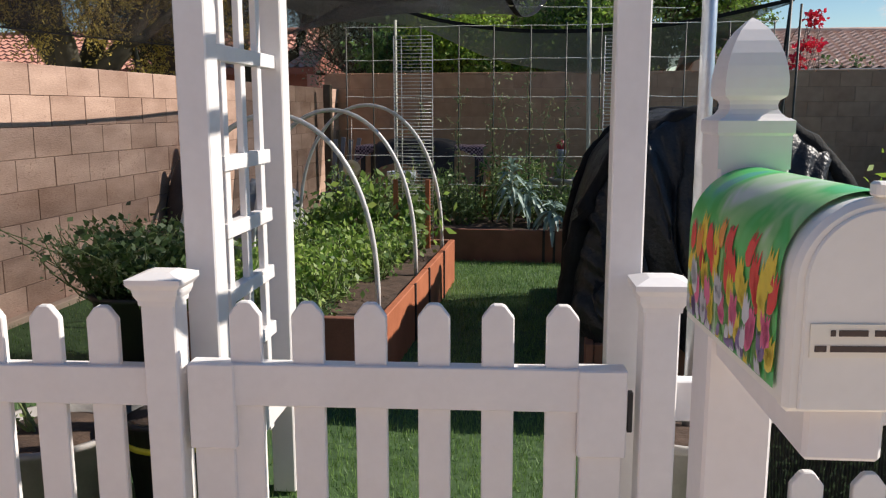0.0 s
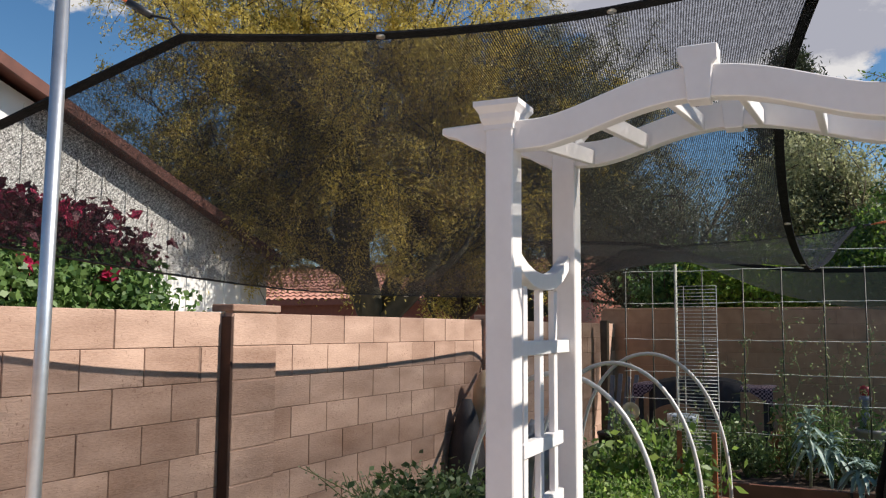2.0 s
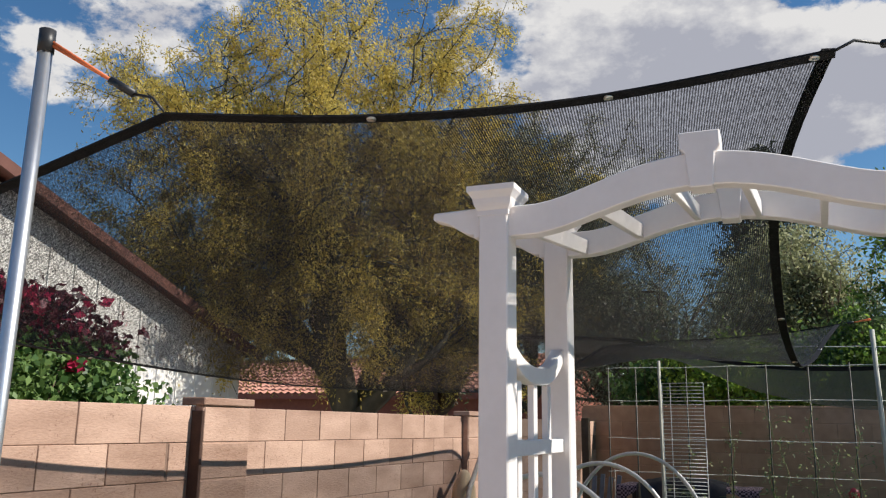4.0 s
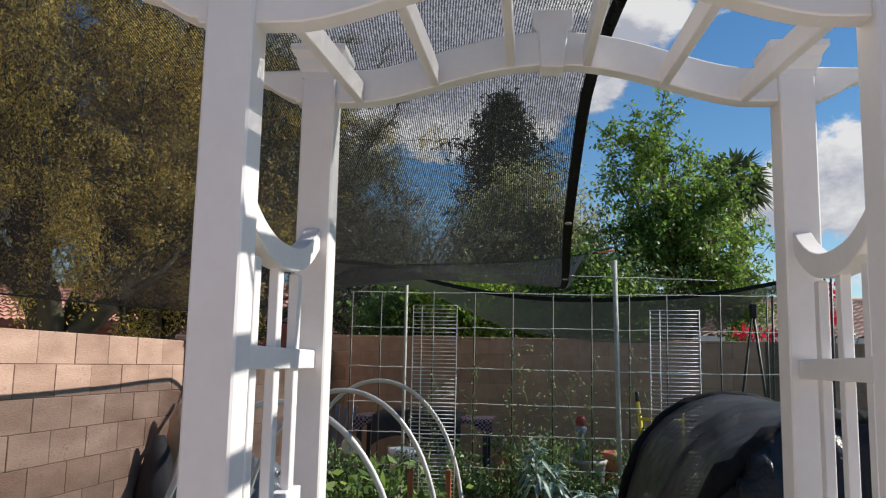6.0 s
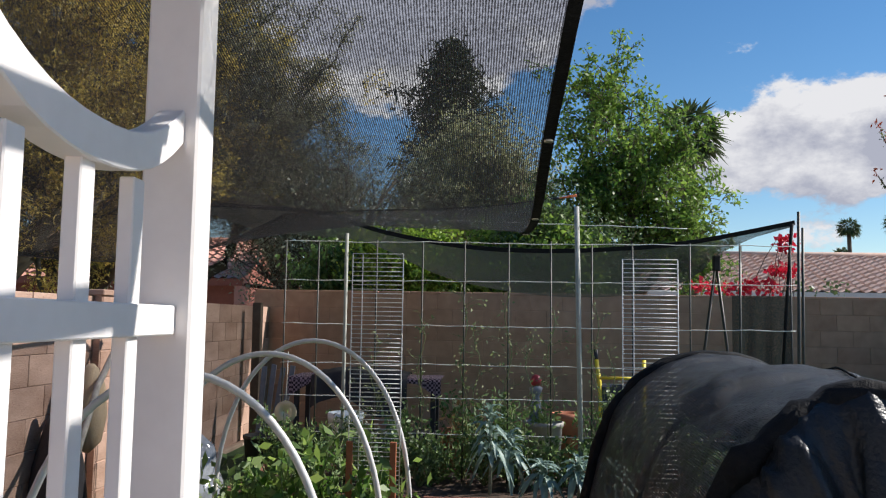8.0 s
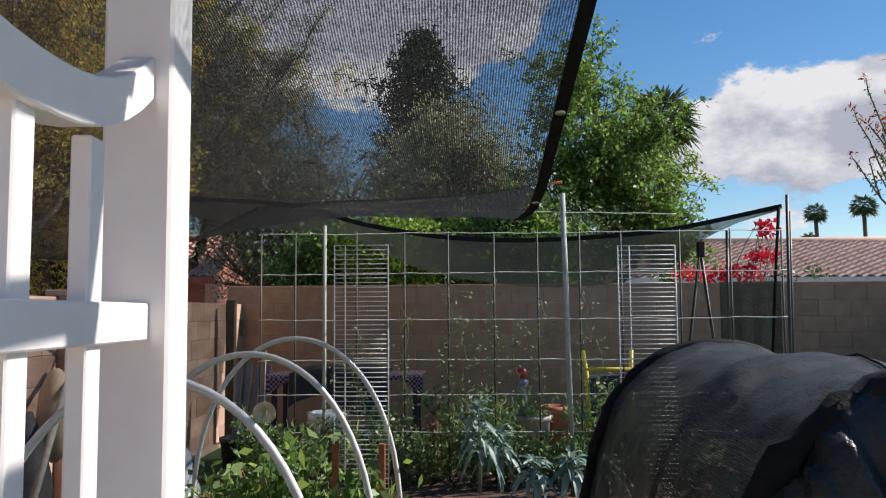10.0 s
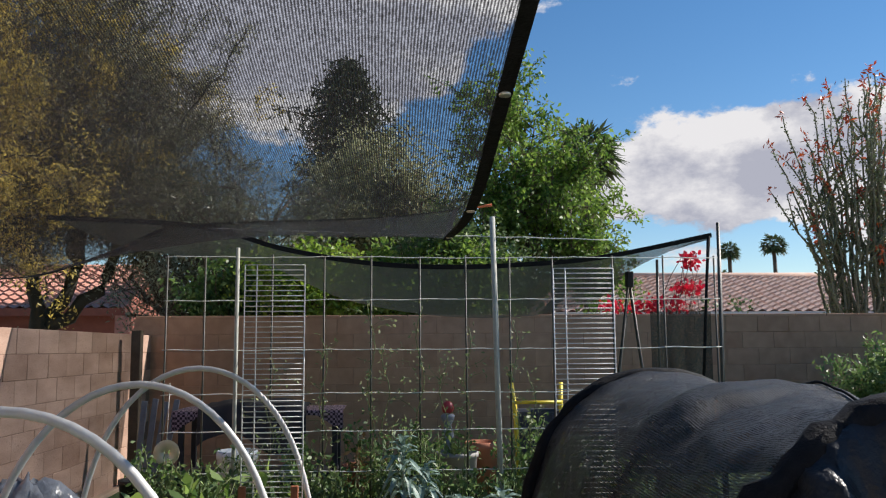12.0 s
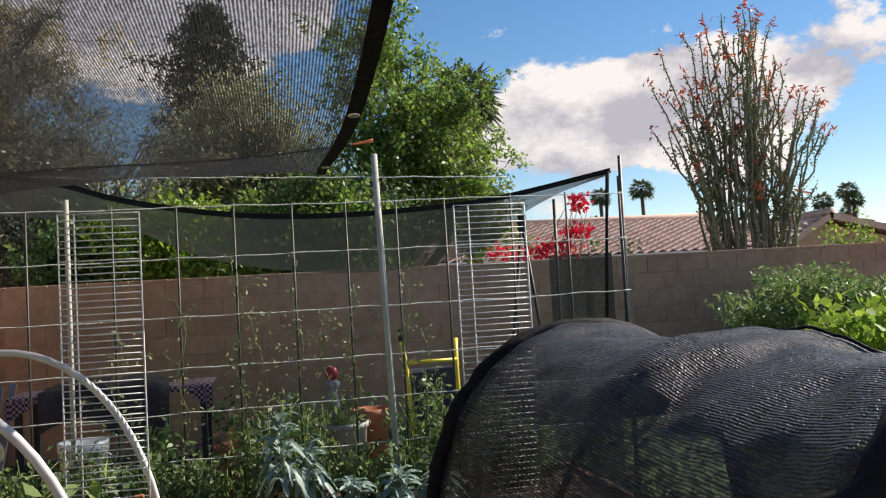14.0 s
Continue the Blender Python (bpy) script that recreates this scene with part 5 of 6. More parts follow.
bucket(-1.44, 8.95, 0, 0.15, 0.68, BUCKETW, "tall white plastic bucket behind the trellis")
bucket(-2.35, 9.6, 0, 0.17, 0.38, POT_BLACK, "black bucket near the corner of the yard")
bucket(-0.30, 9.2, 0, 0.17, 0.55, POT_BLACK, "black bucket behind the far bed")
bucket(0.50, 9.5, 0, 0.14, 0.66, TERRA, "dull red bucket behind the far bed")
for x, y, r, h, m in ((-0.05, 9.1, 0.2, 0.5, POT_BLACK), (0.28, 9.3, 0.17, 0.6, POT_GREY), (-1.0, 9.2, 0.2, 0.45, POT_BLACK), (-0.5, 9.4, 0.16, 0.5, TERRA), (1.5, 9.3, 0.2, 0.5, POT_BLACK)):
    pot(x, y, r, h, m, "plant pot standing behind the far bed")
    plant("potted_plant", (x, y, h * 0.85), rng.uniform(0.25, 0.45), 0.18, 8, 150, 0.06, (L_SHRUB, L_IVY, L_VINE)[int(r * 100) % 3], "leafy plant in a pot behind the bed", 0.5, "potted plants")


def wheelbarrow():
    t = thing("wheelbarrow", (1.0, 9.6, 0), 0, "upended wheelbarrow with yellow frame and dark blue tray", "wheelbarrow")
    for x in (-0.19, 0.19):
        part("handle", tubes_me("handle", [([(x * 1.0, -0.10, 0.05), (x * 1.0, -0.12, 0.6), (x * 1.05, -0.06, 0.95), (x * 1.15, 0.0, 1.14)], 0.02)], YELLOW, 8), t, "yellow tubular handle")
    part("grip", tubes_me("grip", [([(-0.215, 0.0, 1.10), (-0.225, 0.01, 1.24)], 0.02)], BLACKPL, 8), t)
    part("crossbar", tubes_me("crossbar", [([(-0.2, -0.09, 0.98), (0.2, -0.09, 0.98)], 0.014)], YELLOW, 8), t)
    v = prism_me("tray", [(-0.17, 0.25), (0.17, 0.25), (0.20, 0.92), (-0.20, 0.92)], 0.16, BLUEBLACK, 0.02)
    part("tray", v, t, "ribbed dark blue tray")
    rib = box_me("tray_rib", (0.025, 0.02, 0.55), BLUEBLACK, 0.005)
    for k in range(5):
        part("tray_rib", rib, t, at=pose(-0.12 + 0.06 * k, -0.085, 0.6))


wheelbarrow()
hb = thing("garden_ornament", (0.22, 9.5, 0), 0, "small garden ornament with a red round top", "ornament")
part("body", lathe_me("body", [(0.06, 0.0), (0.07, 0.5), (0.05, 0.72), (0.03, 0.80), (0.055, 0.85), (0.06, 0.88), (0.03, 0.9)], GREYBLUE, 16), hb)
part("top", lathe_me("top", [(0.02, 0.89), (0.045, 0.91), (0.052, 0.945), (0.038, 0.985), (0.012, 1.0)], REDPL, 16), hb, "red round top")

for k in range(4):
    b = thing("leaning_board", (-2.72 + 0.07 * k, 10.7, 0), 0, "narrow grey-blue board leaning by the wall", "board", "leaning boards")
    part("plank", box_me("plank", (0.055, 0.02, 0.95 + 0.05 * (k % 2)), GREYBLUE, 0.003, (0, 0, 0.48)), b, at=pose(0, 0, 0, -4, 3 + 2 * k, 0))
bd = thing("leaning_post", (-2.98, 11.5, 0), 0, "dark wooden post leaning against the wall", "post")
part("timber", box_me("timber", (0.10, 0.10, 1.66), BARK, 0.006, (0, 0, 0.83)), bd)

# folded canvas umbrella against the side wall
um = thing("folded_umbrella", (-2.93, 7.35, 0), 0, "folded tan canvas umbrella leaning on the wall", "umbrella")
part("canopy", lathe_me("canopy", [(0.02, 0.55), (0.09, 0.62), (0.12, 0.8), (0.10, 1.0), (0.05, 1.12), (0.02, 1.15)], TANCLOTH, 11), um, "folded tan canvas")
part("bag", lathe_me("bag", [(0.16, 0.0), (0.2, 0.2), (0.16, 0.5), (0.10, 0.75), (0.04, 0.9)], CLOTH_DARK, 9), um, "black cloth cover", at=pose(-0.06, -0.25, 0))
part("shaft", tubes_me("shaft", [([(0.25, -0.75, 0.42), (0.1, -0.1, 1.0), (0.02, 0.35, 1.28)], 0.022)], GREYWOOD, 8), um, "grey wooden shaft")
jar = thing("plastic_bundle", (-2.35, 7.4, 0), 0, "bundle of crumpled dark glossy plastic film", "bundle")
rows = []
for j in range(17):
    e = math.pi * 0.5 * j / 16
    rows.append([])
    for i in range(41):
        a = 2 * math.pi * i / 40
        d = (math.cos(a), math.sin(a), j * 0.2)
        w = 1 + 0.35 * noise.noise((d[0] * 1.6, d[1] * 1.6, d[2])) + 0.22 * noise.noise((d[0] * 5, d[1] * 5, d[2] * 3))
        rows[-1].append((0.36 * math.cos(e) * w * d[0], 0.36 * math.cos(e) * w * d[1], 0.80 * math.sin(e) ** 0.8 * (0.85 + 0.3 * (w - 1))))
part("film", cloth_me("film", rows, FOIL), jar)

# tan disc hung from the trellis
dc = thing("hanging_disc", (-1.765, 8.14, 0.775), 0, "shiny pale disc hung on a thread from the trellis", "disc")
part("disc", lathe_me("disc", [(0.011, -0.001), (0.083, -0.001), (0.085, 0.0), (0.083, 0.001), (0.011, 0.001), (0.011, -0.001)], DISC, 32), dc, at=pose(0, 0, -0.012, 88, 0, 8))
part("thread", tubes_me("thread", [([(0, 0, 0.066), (0.004, 0.02, 0.45)], 0.0022)], STRING, 4), dc)

# dark bean poles by the far net
bp = thing("bean_poles", (2.12, 10.5, 0), 0, "pair of dark bean poles tied at the top", "pole")
for x in (-0.3, 0.25):
    part("pole", tubes_me("pole", [([(x, 0, 0), (0.02 if x < 0 else 0.0, 0.03, 2.2)], 0.016)], STAKE, 7), bp)
part("tie", box_me("tie", (0.07, 0.08, 0.16), CLOTH_DARK, 0.01, (0.01, 0.02, 2.12)), bp)
for x, y, h in ((2.02, 9.4, 2.2), (2.52, 9.25, 2.35)):
    tube_pole("net_stake", x, y, h, 0.012, STAKE, "thin dark stake behind the trellis", (0.03, 0.0), False)

# leafy bushes by the back wall


def heaped_bush(at, radii, n, size, material, label):
    t = thing("wall_bush", at, 0, label, "bush")
    pts = [p for p in clump(n, (0, 0, radii[2] * 0.45), (radii[0], radii[1], radii[2] * 0.55), 0.35) if p[2] > 0.02]
    runs = [(bent((0, 0, 0), pts[int(k)], 0.08, 5), [0.012 * (1 - 0.15 * i) for i in range(6)]) for k in rng.integers(0, len(pts), 60)]
    for k in rng.integers(0, len(pts), 70):
        if pts[k][2] > radii[2] * 0.7:
            up = Vector(pts[k]) + Vector((rng.normal() * 0.05, rng.normal() * 0.05, rng.uniform(0.08, 0.26)))
            runs.append(([Vector(pts[k]), up], [0.004, 0.002]))
            pts += [np.array(Vector(pts[k]).lerp(up, rng.uniform(0.2, 1.0)) + Vector(rng.normal(size=3) * 0.02)) for q in range(14)]
    part("stem", tubes_me("stem", runs, STEM, 5), t, kind="stuff")
    part("foliage", leaves_me("foliage", pts, size, material, 0.32), t)


heaped_bush((5.95, 11.4, 0), (1.35, 0.8, 1.58), 26000, 0.075, L_VINE, "broad fine-leaved green bush in front of the back wall")
plant("wall_bush", (5.55, 10.4, 0), 1.24, 0.75, 26, 2200, 0.13, L_LIME, "lime green large-leaved bush before the back wall", 0.55, category="bush")
plant("wall_bush", (2.9, 6.8, 0), 1.0, 0.45, 12, 500, 0.11, L_LIME, "lime green broad-leaved plant beyond the tunnel", 0.4, category="bush")

# ---- planting outside the walls ----


def bougainvillea(name, at, boxes, label):
    t = thing(name, at, 0, label, "shrub")
    runs = []
    for k in range(26):
        b = boxes[k % len(boxes)]
        end = Vector([b[0][i] + rng.uniform(-1, 1) * b[1][i] for i in range(3)])
        end.x = min(end.x, 0.3)
        runs.append((bent((rng.uniform(-0.3, 0.1), 0, 0), end, 0.05, 6), [0.012 * (1 - 0.12 * i) for i in range(7)]))
    part("branches", tubes_me("branches", runs, BARK, 5), t, kind="stuff")
    for c, r, n, s, m, nm in boxes:
        part(nm, leaves_me(nm, clump(n, c, r, 0.25), s, m, 0.7), t)
    return t


bougainvillea("bougainvillea", (3.44, 12.98, 0), (
    ((0.25, 0, 2.58), (0.16, 0.12, 0.12), 120, 0.07, L_RED, "blossom"),
    ((0.18, 0, 2.22), (0.20, 0.12, 0.10), 110, 0.07, L_RED, "blossom"),
    ((-0.15, 0, 2.0), (0.42, 0.14, 0.13), 190, 0.07, L_RED, "blossom"),
    ((-0.75, 0, 1.98), (0.28, 0.14, 0.10), 90, 0.07, L_RED, "blossom"),
    ((0.7, 0, 2.0), (0.5, 0.14, 0.12), 60, 0.06, L_SHRUB, "foliage")), "red bougainvillea trained along the back wall")
side_hedge = bougainvillea("bougainvillea", (-3.98, 3.0, 0), (
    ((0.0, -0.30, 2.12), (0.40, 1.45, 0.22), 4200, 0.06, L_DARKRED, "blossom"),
    ((0.1, -0.2, 2.10), (0.42, 1.3, 0.22), 140, 0.075, L_BRACT, "blossom"),
    ((0.22, 0.35, 2.18), (0.16, 0.10, 0.08), 70, 0.06, L_BRACT, "blossom"),
    ((0.24, -0.45, 2.22), (0.16, 0.14, 0.08), 90, 0.06, L_BRACT, "blossom"),
    ((0.34, 0.1, 1.86), (0.06, 0.06, 0.05), 34, 0.055, L_BRACT, "blossom"),
    ((0.34, 0.62, 1.84), (0.05, 0.05, 0.04), 28, 0.055, L_BRACT, "blossom"),
    ((0.10, -0.1, 1.66), (0.40, 1.4, 0.46), 13500, 0.05, L_IVY, "foliage")), "bougainvillea with dark bracts above green leaves over the wall")


def branching_tree(name, foot, fork, mains, ends, subs, twigs, per, leaf, loose, leaf_mat, label, trunk_r, bark, aspect=0.25, reach=1.9, droop=0.35):
    """Main limbs from a low fork, crooked boughs from them to given ends, side branches, drooping twigs, leaves strung on the twigs."""
    t = thing(name, foot, 0, label, "tree")
    o = Vector(foot)
    fork = Vector(fork) - o
    runs = [(bent((0, 0, 0), fork, 0.08), [trunk_r * (1.2 - 0.3 * k / 6) for k in range(7)])]
    pts = []

    def crooked(a, b, bow, jag, n):
        ln = spline([a, a.lerp(b, 0.35) + bow, a.lerp(b, 0.7) + bow * 0.6, b], n)
        return [p + Vector(rng.normal(size=3)) * jag * (k not in (0, n)) for k, p in enumerate(ln)]

    stems = []
    for m in mains:
        m = Vector(m) - o
        ln = crooked(fork, m, Vector(rng.normal(size=3)) * (m - fork).length * 0.07, 0.03, 10)
        runs.append((ln, [trunk_r * 0.78 * (1 - 0.6 * k / 10) for k in range(11)]))
        stems.append(ln)
    for e in ends:
        e = Vector(e) - o
        stem = min(stems, key=lambda ln: (ln[-1] - e).length)
        root = int(rng.integers(4, 10))
        a = stem[root]
        span = (e - a).length
        low = Vector((e.x - a.x, e.y - a.y, 0)) * 0.12
        limb = crooked(a, e, low + Vector(rng.normal(size=3)) * span * 0.08, span * 0.014, 10)
        r1 = trunk_r * 0.78 * (1 - 0.06 * root) * 0.62
        runs.append((limb, [max(r1 * (1 - 0.9 * k / 10), 0.008) for k in range(11)]))
        for j in range(subs):
            u = rng.uniform(0.15, 1.0) * 9.99
            p = limb[int(u)].lerp(limb[int(u) + 1], u % 1)
            d = Vector(rng.normal(size=3))
            d = (d.normalized() + (e - a).normalized() * 0.5 + Vector((0, 0, 0.1))).normalized()
            L = reach * rng.uniform(0.5, 1.2)
            sub = crooked(p, p + d * L, Vector(rng.normal(size=3)) * L * 0.12, L * 0.025, 6)
            r0 = max(r1 * (1 - 0.9 * u / 10) * 0.5, 0.012)
            runs.append((sub, [max(r0 * (1 - 0.8 * k / 6), 0.005) for k in range(7)]))
            for q in range(twigs):
                v = rng.uniform(0.15, 1.0) * 5.99
                c = sub[int(v)].lerp(sub[int(v) + 1], v % 1)
                w = Vector(rng.normal(size=3)).normalized() * 0.9 + d * 0.7
                T = rng.uniform(0.35, 1.0) * reach * 0.36
                tip = c + w.normalized() * T
                mid = c.lerp(tip, 0.5) + Vector((0, 0, 0.08 * T))
                tip.z -= droop * T * rng.uniform(0.2, 1.2)
                runs.append(([c, mid, tip], [0.007, 0.005, 0.002]))
                for k in range(per):
                    f = rng.uniform(0.1, 1.08)
                    g = c.lerp(mid, f * 2) if f < 0.5 else mid.lerp(tip, f * 2 - 1)
                    pts.append(g + Vector(rng.normal(size=3) * loose))
    part("trunk", tubes_me("trunk", runs, bark, 5), t)
    part("crown", leaves_me("crown", pts, leaf, leaf_mat, aspect, up=0.5), t)
    return t


def crown_ends(centre, right, ahead, rows):
    return [(centre[0] + a * right[0] + b * ahead[0], centre[1] + a * right[1] + b * ahead[1], z) for a, b, z in rows]


def crown_fill(centre, right, ahead, radii, n, low):
    """Bough ends spread evenly through a broad crown, denser towards its outside."""
    rows = []
    for k in range(n):
        z = low + (1 - low) * (k + 0.5) / n
        a = 2.4 * k
        r = math.sqrt(max(1 - z * z, 0.05)) * (0.55 + 0.45 * ((k * 0.618) % 1))
        rows.append((radii[0] * r * math.cos(a), radii[1] * r * math.sin(a), centre[2] + radii[2] * z))
    return crown_ends(centre, right, ahead, rows)


branching_tree("palo_verde", (-7.2, 12.6, 0), (-7.3, 12.5, 1.45), ((-8.9, 11.9, 3.8), (-8.0, 12.4, 5.2), (-6.5, 13.0, 4.8), (-5.9, 13.2, 3.6), (-7.2, 11.6, 4.6)),
    crown_fill((-7.75, 12.7, 5.65), (0.83, 0.56), (-0.56, 0.83), (4.9, 2.4, 3.75), 44, -0.68),
    14, 11, 58, 0.060, 0.07, L_VERDE, "large yellow-green palo verde tree with fine foliage", 0.27, VERDEBARK, 0.38, 1.7, 0.5)
branching_tree("palo_verde", (-5.55, 15.4, 0), (-5.5, 15.3, 1.7), ((-5.9, 15.2, 3.8), (-4.9, 15.0, 4.6), (-4.2, 15.5, 3.7)),
    crown_fill((-5.1, 15.2, 4.6), (1, 0), (0, 1), (2.5, 1.7, 2.6), 34, -0.42),
    13, 11, 44, 0.052, 0.08, L_GREY, "grey-green tree beyond the corner of the yard", 0.16, VERDEBARK, 0.3, 1.2, 0.5)
tree("evergreen_tree", (-7.7, 16.6, 0), (-7.7, 16.6, 1.8), (-7.7, 16.6, 3.75), (1.5, 1.2, 1.75), 26, 13, 80, 0.085, 0.13, L_DENSE, "dense dark rounded evergreen behind the palo verde", 0.16, 0.35)
branching_tree("citrus_tree", (1.75, 15.4, 0), (1.75, 15.4, 1.5), ((1.2, 15.3, 3.6), (1.75, 15.4, 4.4), (2.35, 15.4, 4.0), (2.9, 15.5, 3.1), (0.9, 15.3, 2.7)),
    ((1.74, 15.4, 5.75), (1.62, 15.4, 5.5), (1.90, 15.5, 5.45), (1.35, 15.3, 5.2), (1.1, 15.3, 4.6), (0.85, 15.4, 4.0), (0.75, 15.2, 3.3), (2.05, 15.5, 5.0), (2.4, 15.4, 4.8), (2.8, 15.4, 4.55), (3.0, 15.5, 4.35), (2.75, 15.3, 3.9), (3.35, 15.4, 3.45),
     (3.1, 15.3, 3.15), (2.3, 15.2, 4.2), (1.6, 15.1, 4.5), (1.9, 15.7, 3.9), (1.2, 15.7, 3.7), (2.4, 15.7, 3.4), (1.5, 15.0, 3.2), (2.2, 15.0, 2.9), (0.95, 15.0, 2.5), (2.9, 15.2, 2.5), (1.8, 15.1, 2.3), (3.2, 15.4, 2.8), (0.5, 15.3, 2.7), (2.1, 15.3, 3.6)),
    9, 8, 17, 0.080, 0.05, L_CITRUS, "bright green broadleaf tree with long shoots behind the back wall", 0.13, BARK, 0.5, 0.95, 0.05)
tree("olive_tree", (-2.8, 15.6, 0), (-2.8, 15.6, 1.4), (-3.0, 15.2, 3.05), (1.9, 1.0, 1.75), 26, 13, 90, 0.07, 0.16, L_OLIVE, "grey-green olive tree behind the corner of the yard", 0.14, 0.32)
tree("olive_tree", (-0.2, 18.0, 0), (-0.2, 18.0, 2.2), (-0.45, 18.0, 3.95), (2.0, 1.4, 1.6), 30, 15, 130, 0.085, 0.15, L_MID, "broad grey-green tree behind the back wall", 0.2, 0.4)
for x, green in ((-1.35, L_LIME), (0.35, L_CITRUS)):
    tree("lime_bush", (x, 13.9, 0), (x, 13.9, 0.9), (x, 13.9, 2.2), (1.2, 0.6, 0.98), 16, 12, 75, 0.08, 0.10, green, "lime green bush rising over the back wall", 0.05, 0.5, category="bush")
tree("olive_tree", (0.8, 14.2, 0), (0.8, 14.2, 1.2), (0.9, 14.2, 2.5), (1.3, 0.6, 0.9), 12, 12, 80, 0.08, 0.12, L_SHRUB, "dark green shrub behind the back wall", 0.07, 0.45, category="bush")


tree("hedge_bush", (-2.3, 14.1, 0), (-2.3, 14.1, 0.9), (-2.2, 14.1, 1.95), (1.25, 0.5, 0.95), 14, 12, 85, 0.085, 0.10, L_IVY, "dark green bush rising over the back wall", 0.05, 0.5, category="bush")


def pine():
    t = thing("pine_tree", (-1.55, 27, 0), 0, "tall dark pine tree in the distance", "tree")
    runs, pts = [([(0, 0, 0), (0.1, 0, 5), (0, 0, 9.8)], [0.25, 0.18, 0.05])], []
    for k in range(90):
        z = 5.2 + 4.7 * (k / 90)
        a = 2.4 * k
        L = 1.4 * max(0.14, 1 - (max(z - 7.8, 0) / 2.3) ** 1.6) * (1 + 0.75 * noise.noise((a * 0.9, z * 1.7, 2))) * rng.uniform(0.7, 1.1)
        end = Vector((math.cos(a) * L, math.sin(a) * L, z + 0.25))
        runs.append(([Vector((0, 0, z)), Vector((0, 0, z)).lerp(end, 0.5), end], [0.04, 0.025, 0.01]))
        for q in range(170):
            u = rng.uniform(0.2, 1.05)
            pts.append(Vector((0, 0, z)).lerp(end, u) + Vector(rng.normal(size=3) * 0.15))
    part("trunk", tubes_me("trunk", runs, BARK, 5), t)
    part("crown", leaves_me("crown", pts, 0.20, L_PINE, 0.25), t)


pine()


def palm(x, y, h, r, label, fronds=34):
    t = thing("fan_palm", (x, y, 0), 0, label, "palm", "fan palms")
    part("trunk", tubes_me("trunk", [([(0, 0, 0), (0.1, 0, h * 0.5), (0, 0, h)], [0.22, 0.17, 0.16])], BARK, 8), t)
    v, f = [], []
    for k in range(fronds):
        a, e = 2.4 * k + rng.uniform(-0.2, 0.2), math.asin(1 - 1.7 * (k + 0.5) / fronds)
        out = Vector((math.cos(a) * math.cos(e), math.sin(a) * math.cos(e), math.sin(e)))
        side = Vector((-math.sin(a), math.cos(a), 0))
        base = Vector((0, 0, h)) + out * r * rng.uniform(0.38, 0.5)
        o = len(v)
        v += [Vector((0, 0, h)), base + side * 0.02, base - side * 0.02]
        f.append((o, o + 1, o + 2))
        for q in range(11):
            w = (q - 5) / 5 * 1.3
            d = (out * math.cos(w) + side * math.sin(w)).normalized()
            tip = base + d * r * rng.uniform(0.42, 0.6) + Vector((0, 0, -0.20 * r * rng.uniform(0.5, 1.3)))
            wide = d.cross(Vector((0, 0, 1))).normalized() * 0.055 * r
            o = len(v)
            v += [base, base.lerp(tip, 0.5) + wide + Vector((0, 0, 0.03 * r)), tip, base.lerp(tip, 0.5) - wide + Vector((0, 0, 0.03 * r))]
            f.append((o, o + 1, o + 2, o + 3))
    part("crown", mesh_of("crown", v, f, L_PALM), t)


palm(4.0, 20, 5.65, 1.0, "fan palm rising behind the broadleaf tree", 40)
for x, y, h, r in ((28.3, 70, 9.45, 1.15), (32.2, 70, 10.0, 1.35), (47.4, 70, 8.1, 1.15), (50.1, 70, 8.3, 1.2), (52.8, 70, 9.2, 1.25), (54.2, 71, 8.5, 1.2), (33.5, 84, 8.4, 1.1), (57.5, 76, 7.8, 1.2)):
    palm(x, y, h, r, "distant fan palm on the skyline", 40)


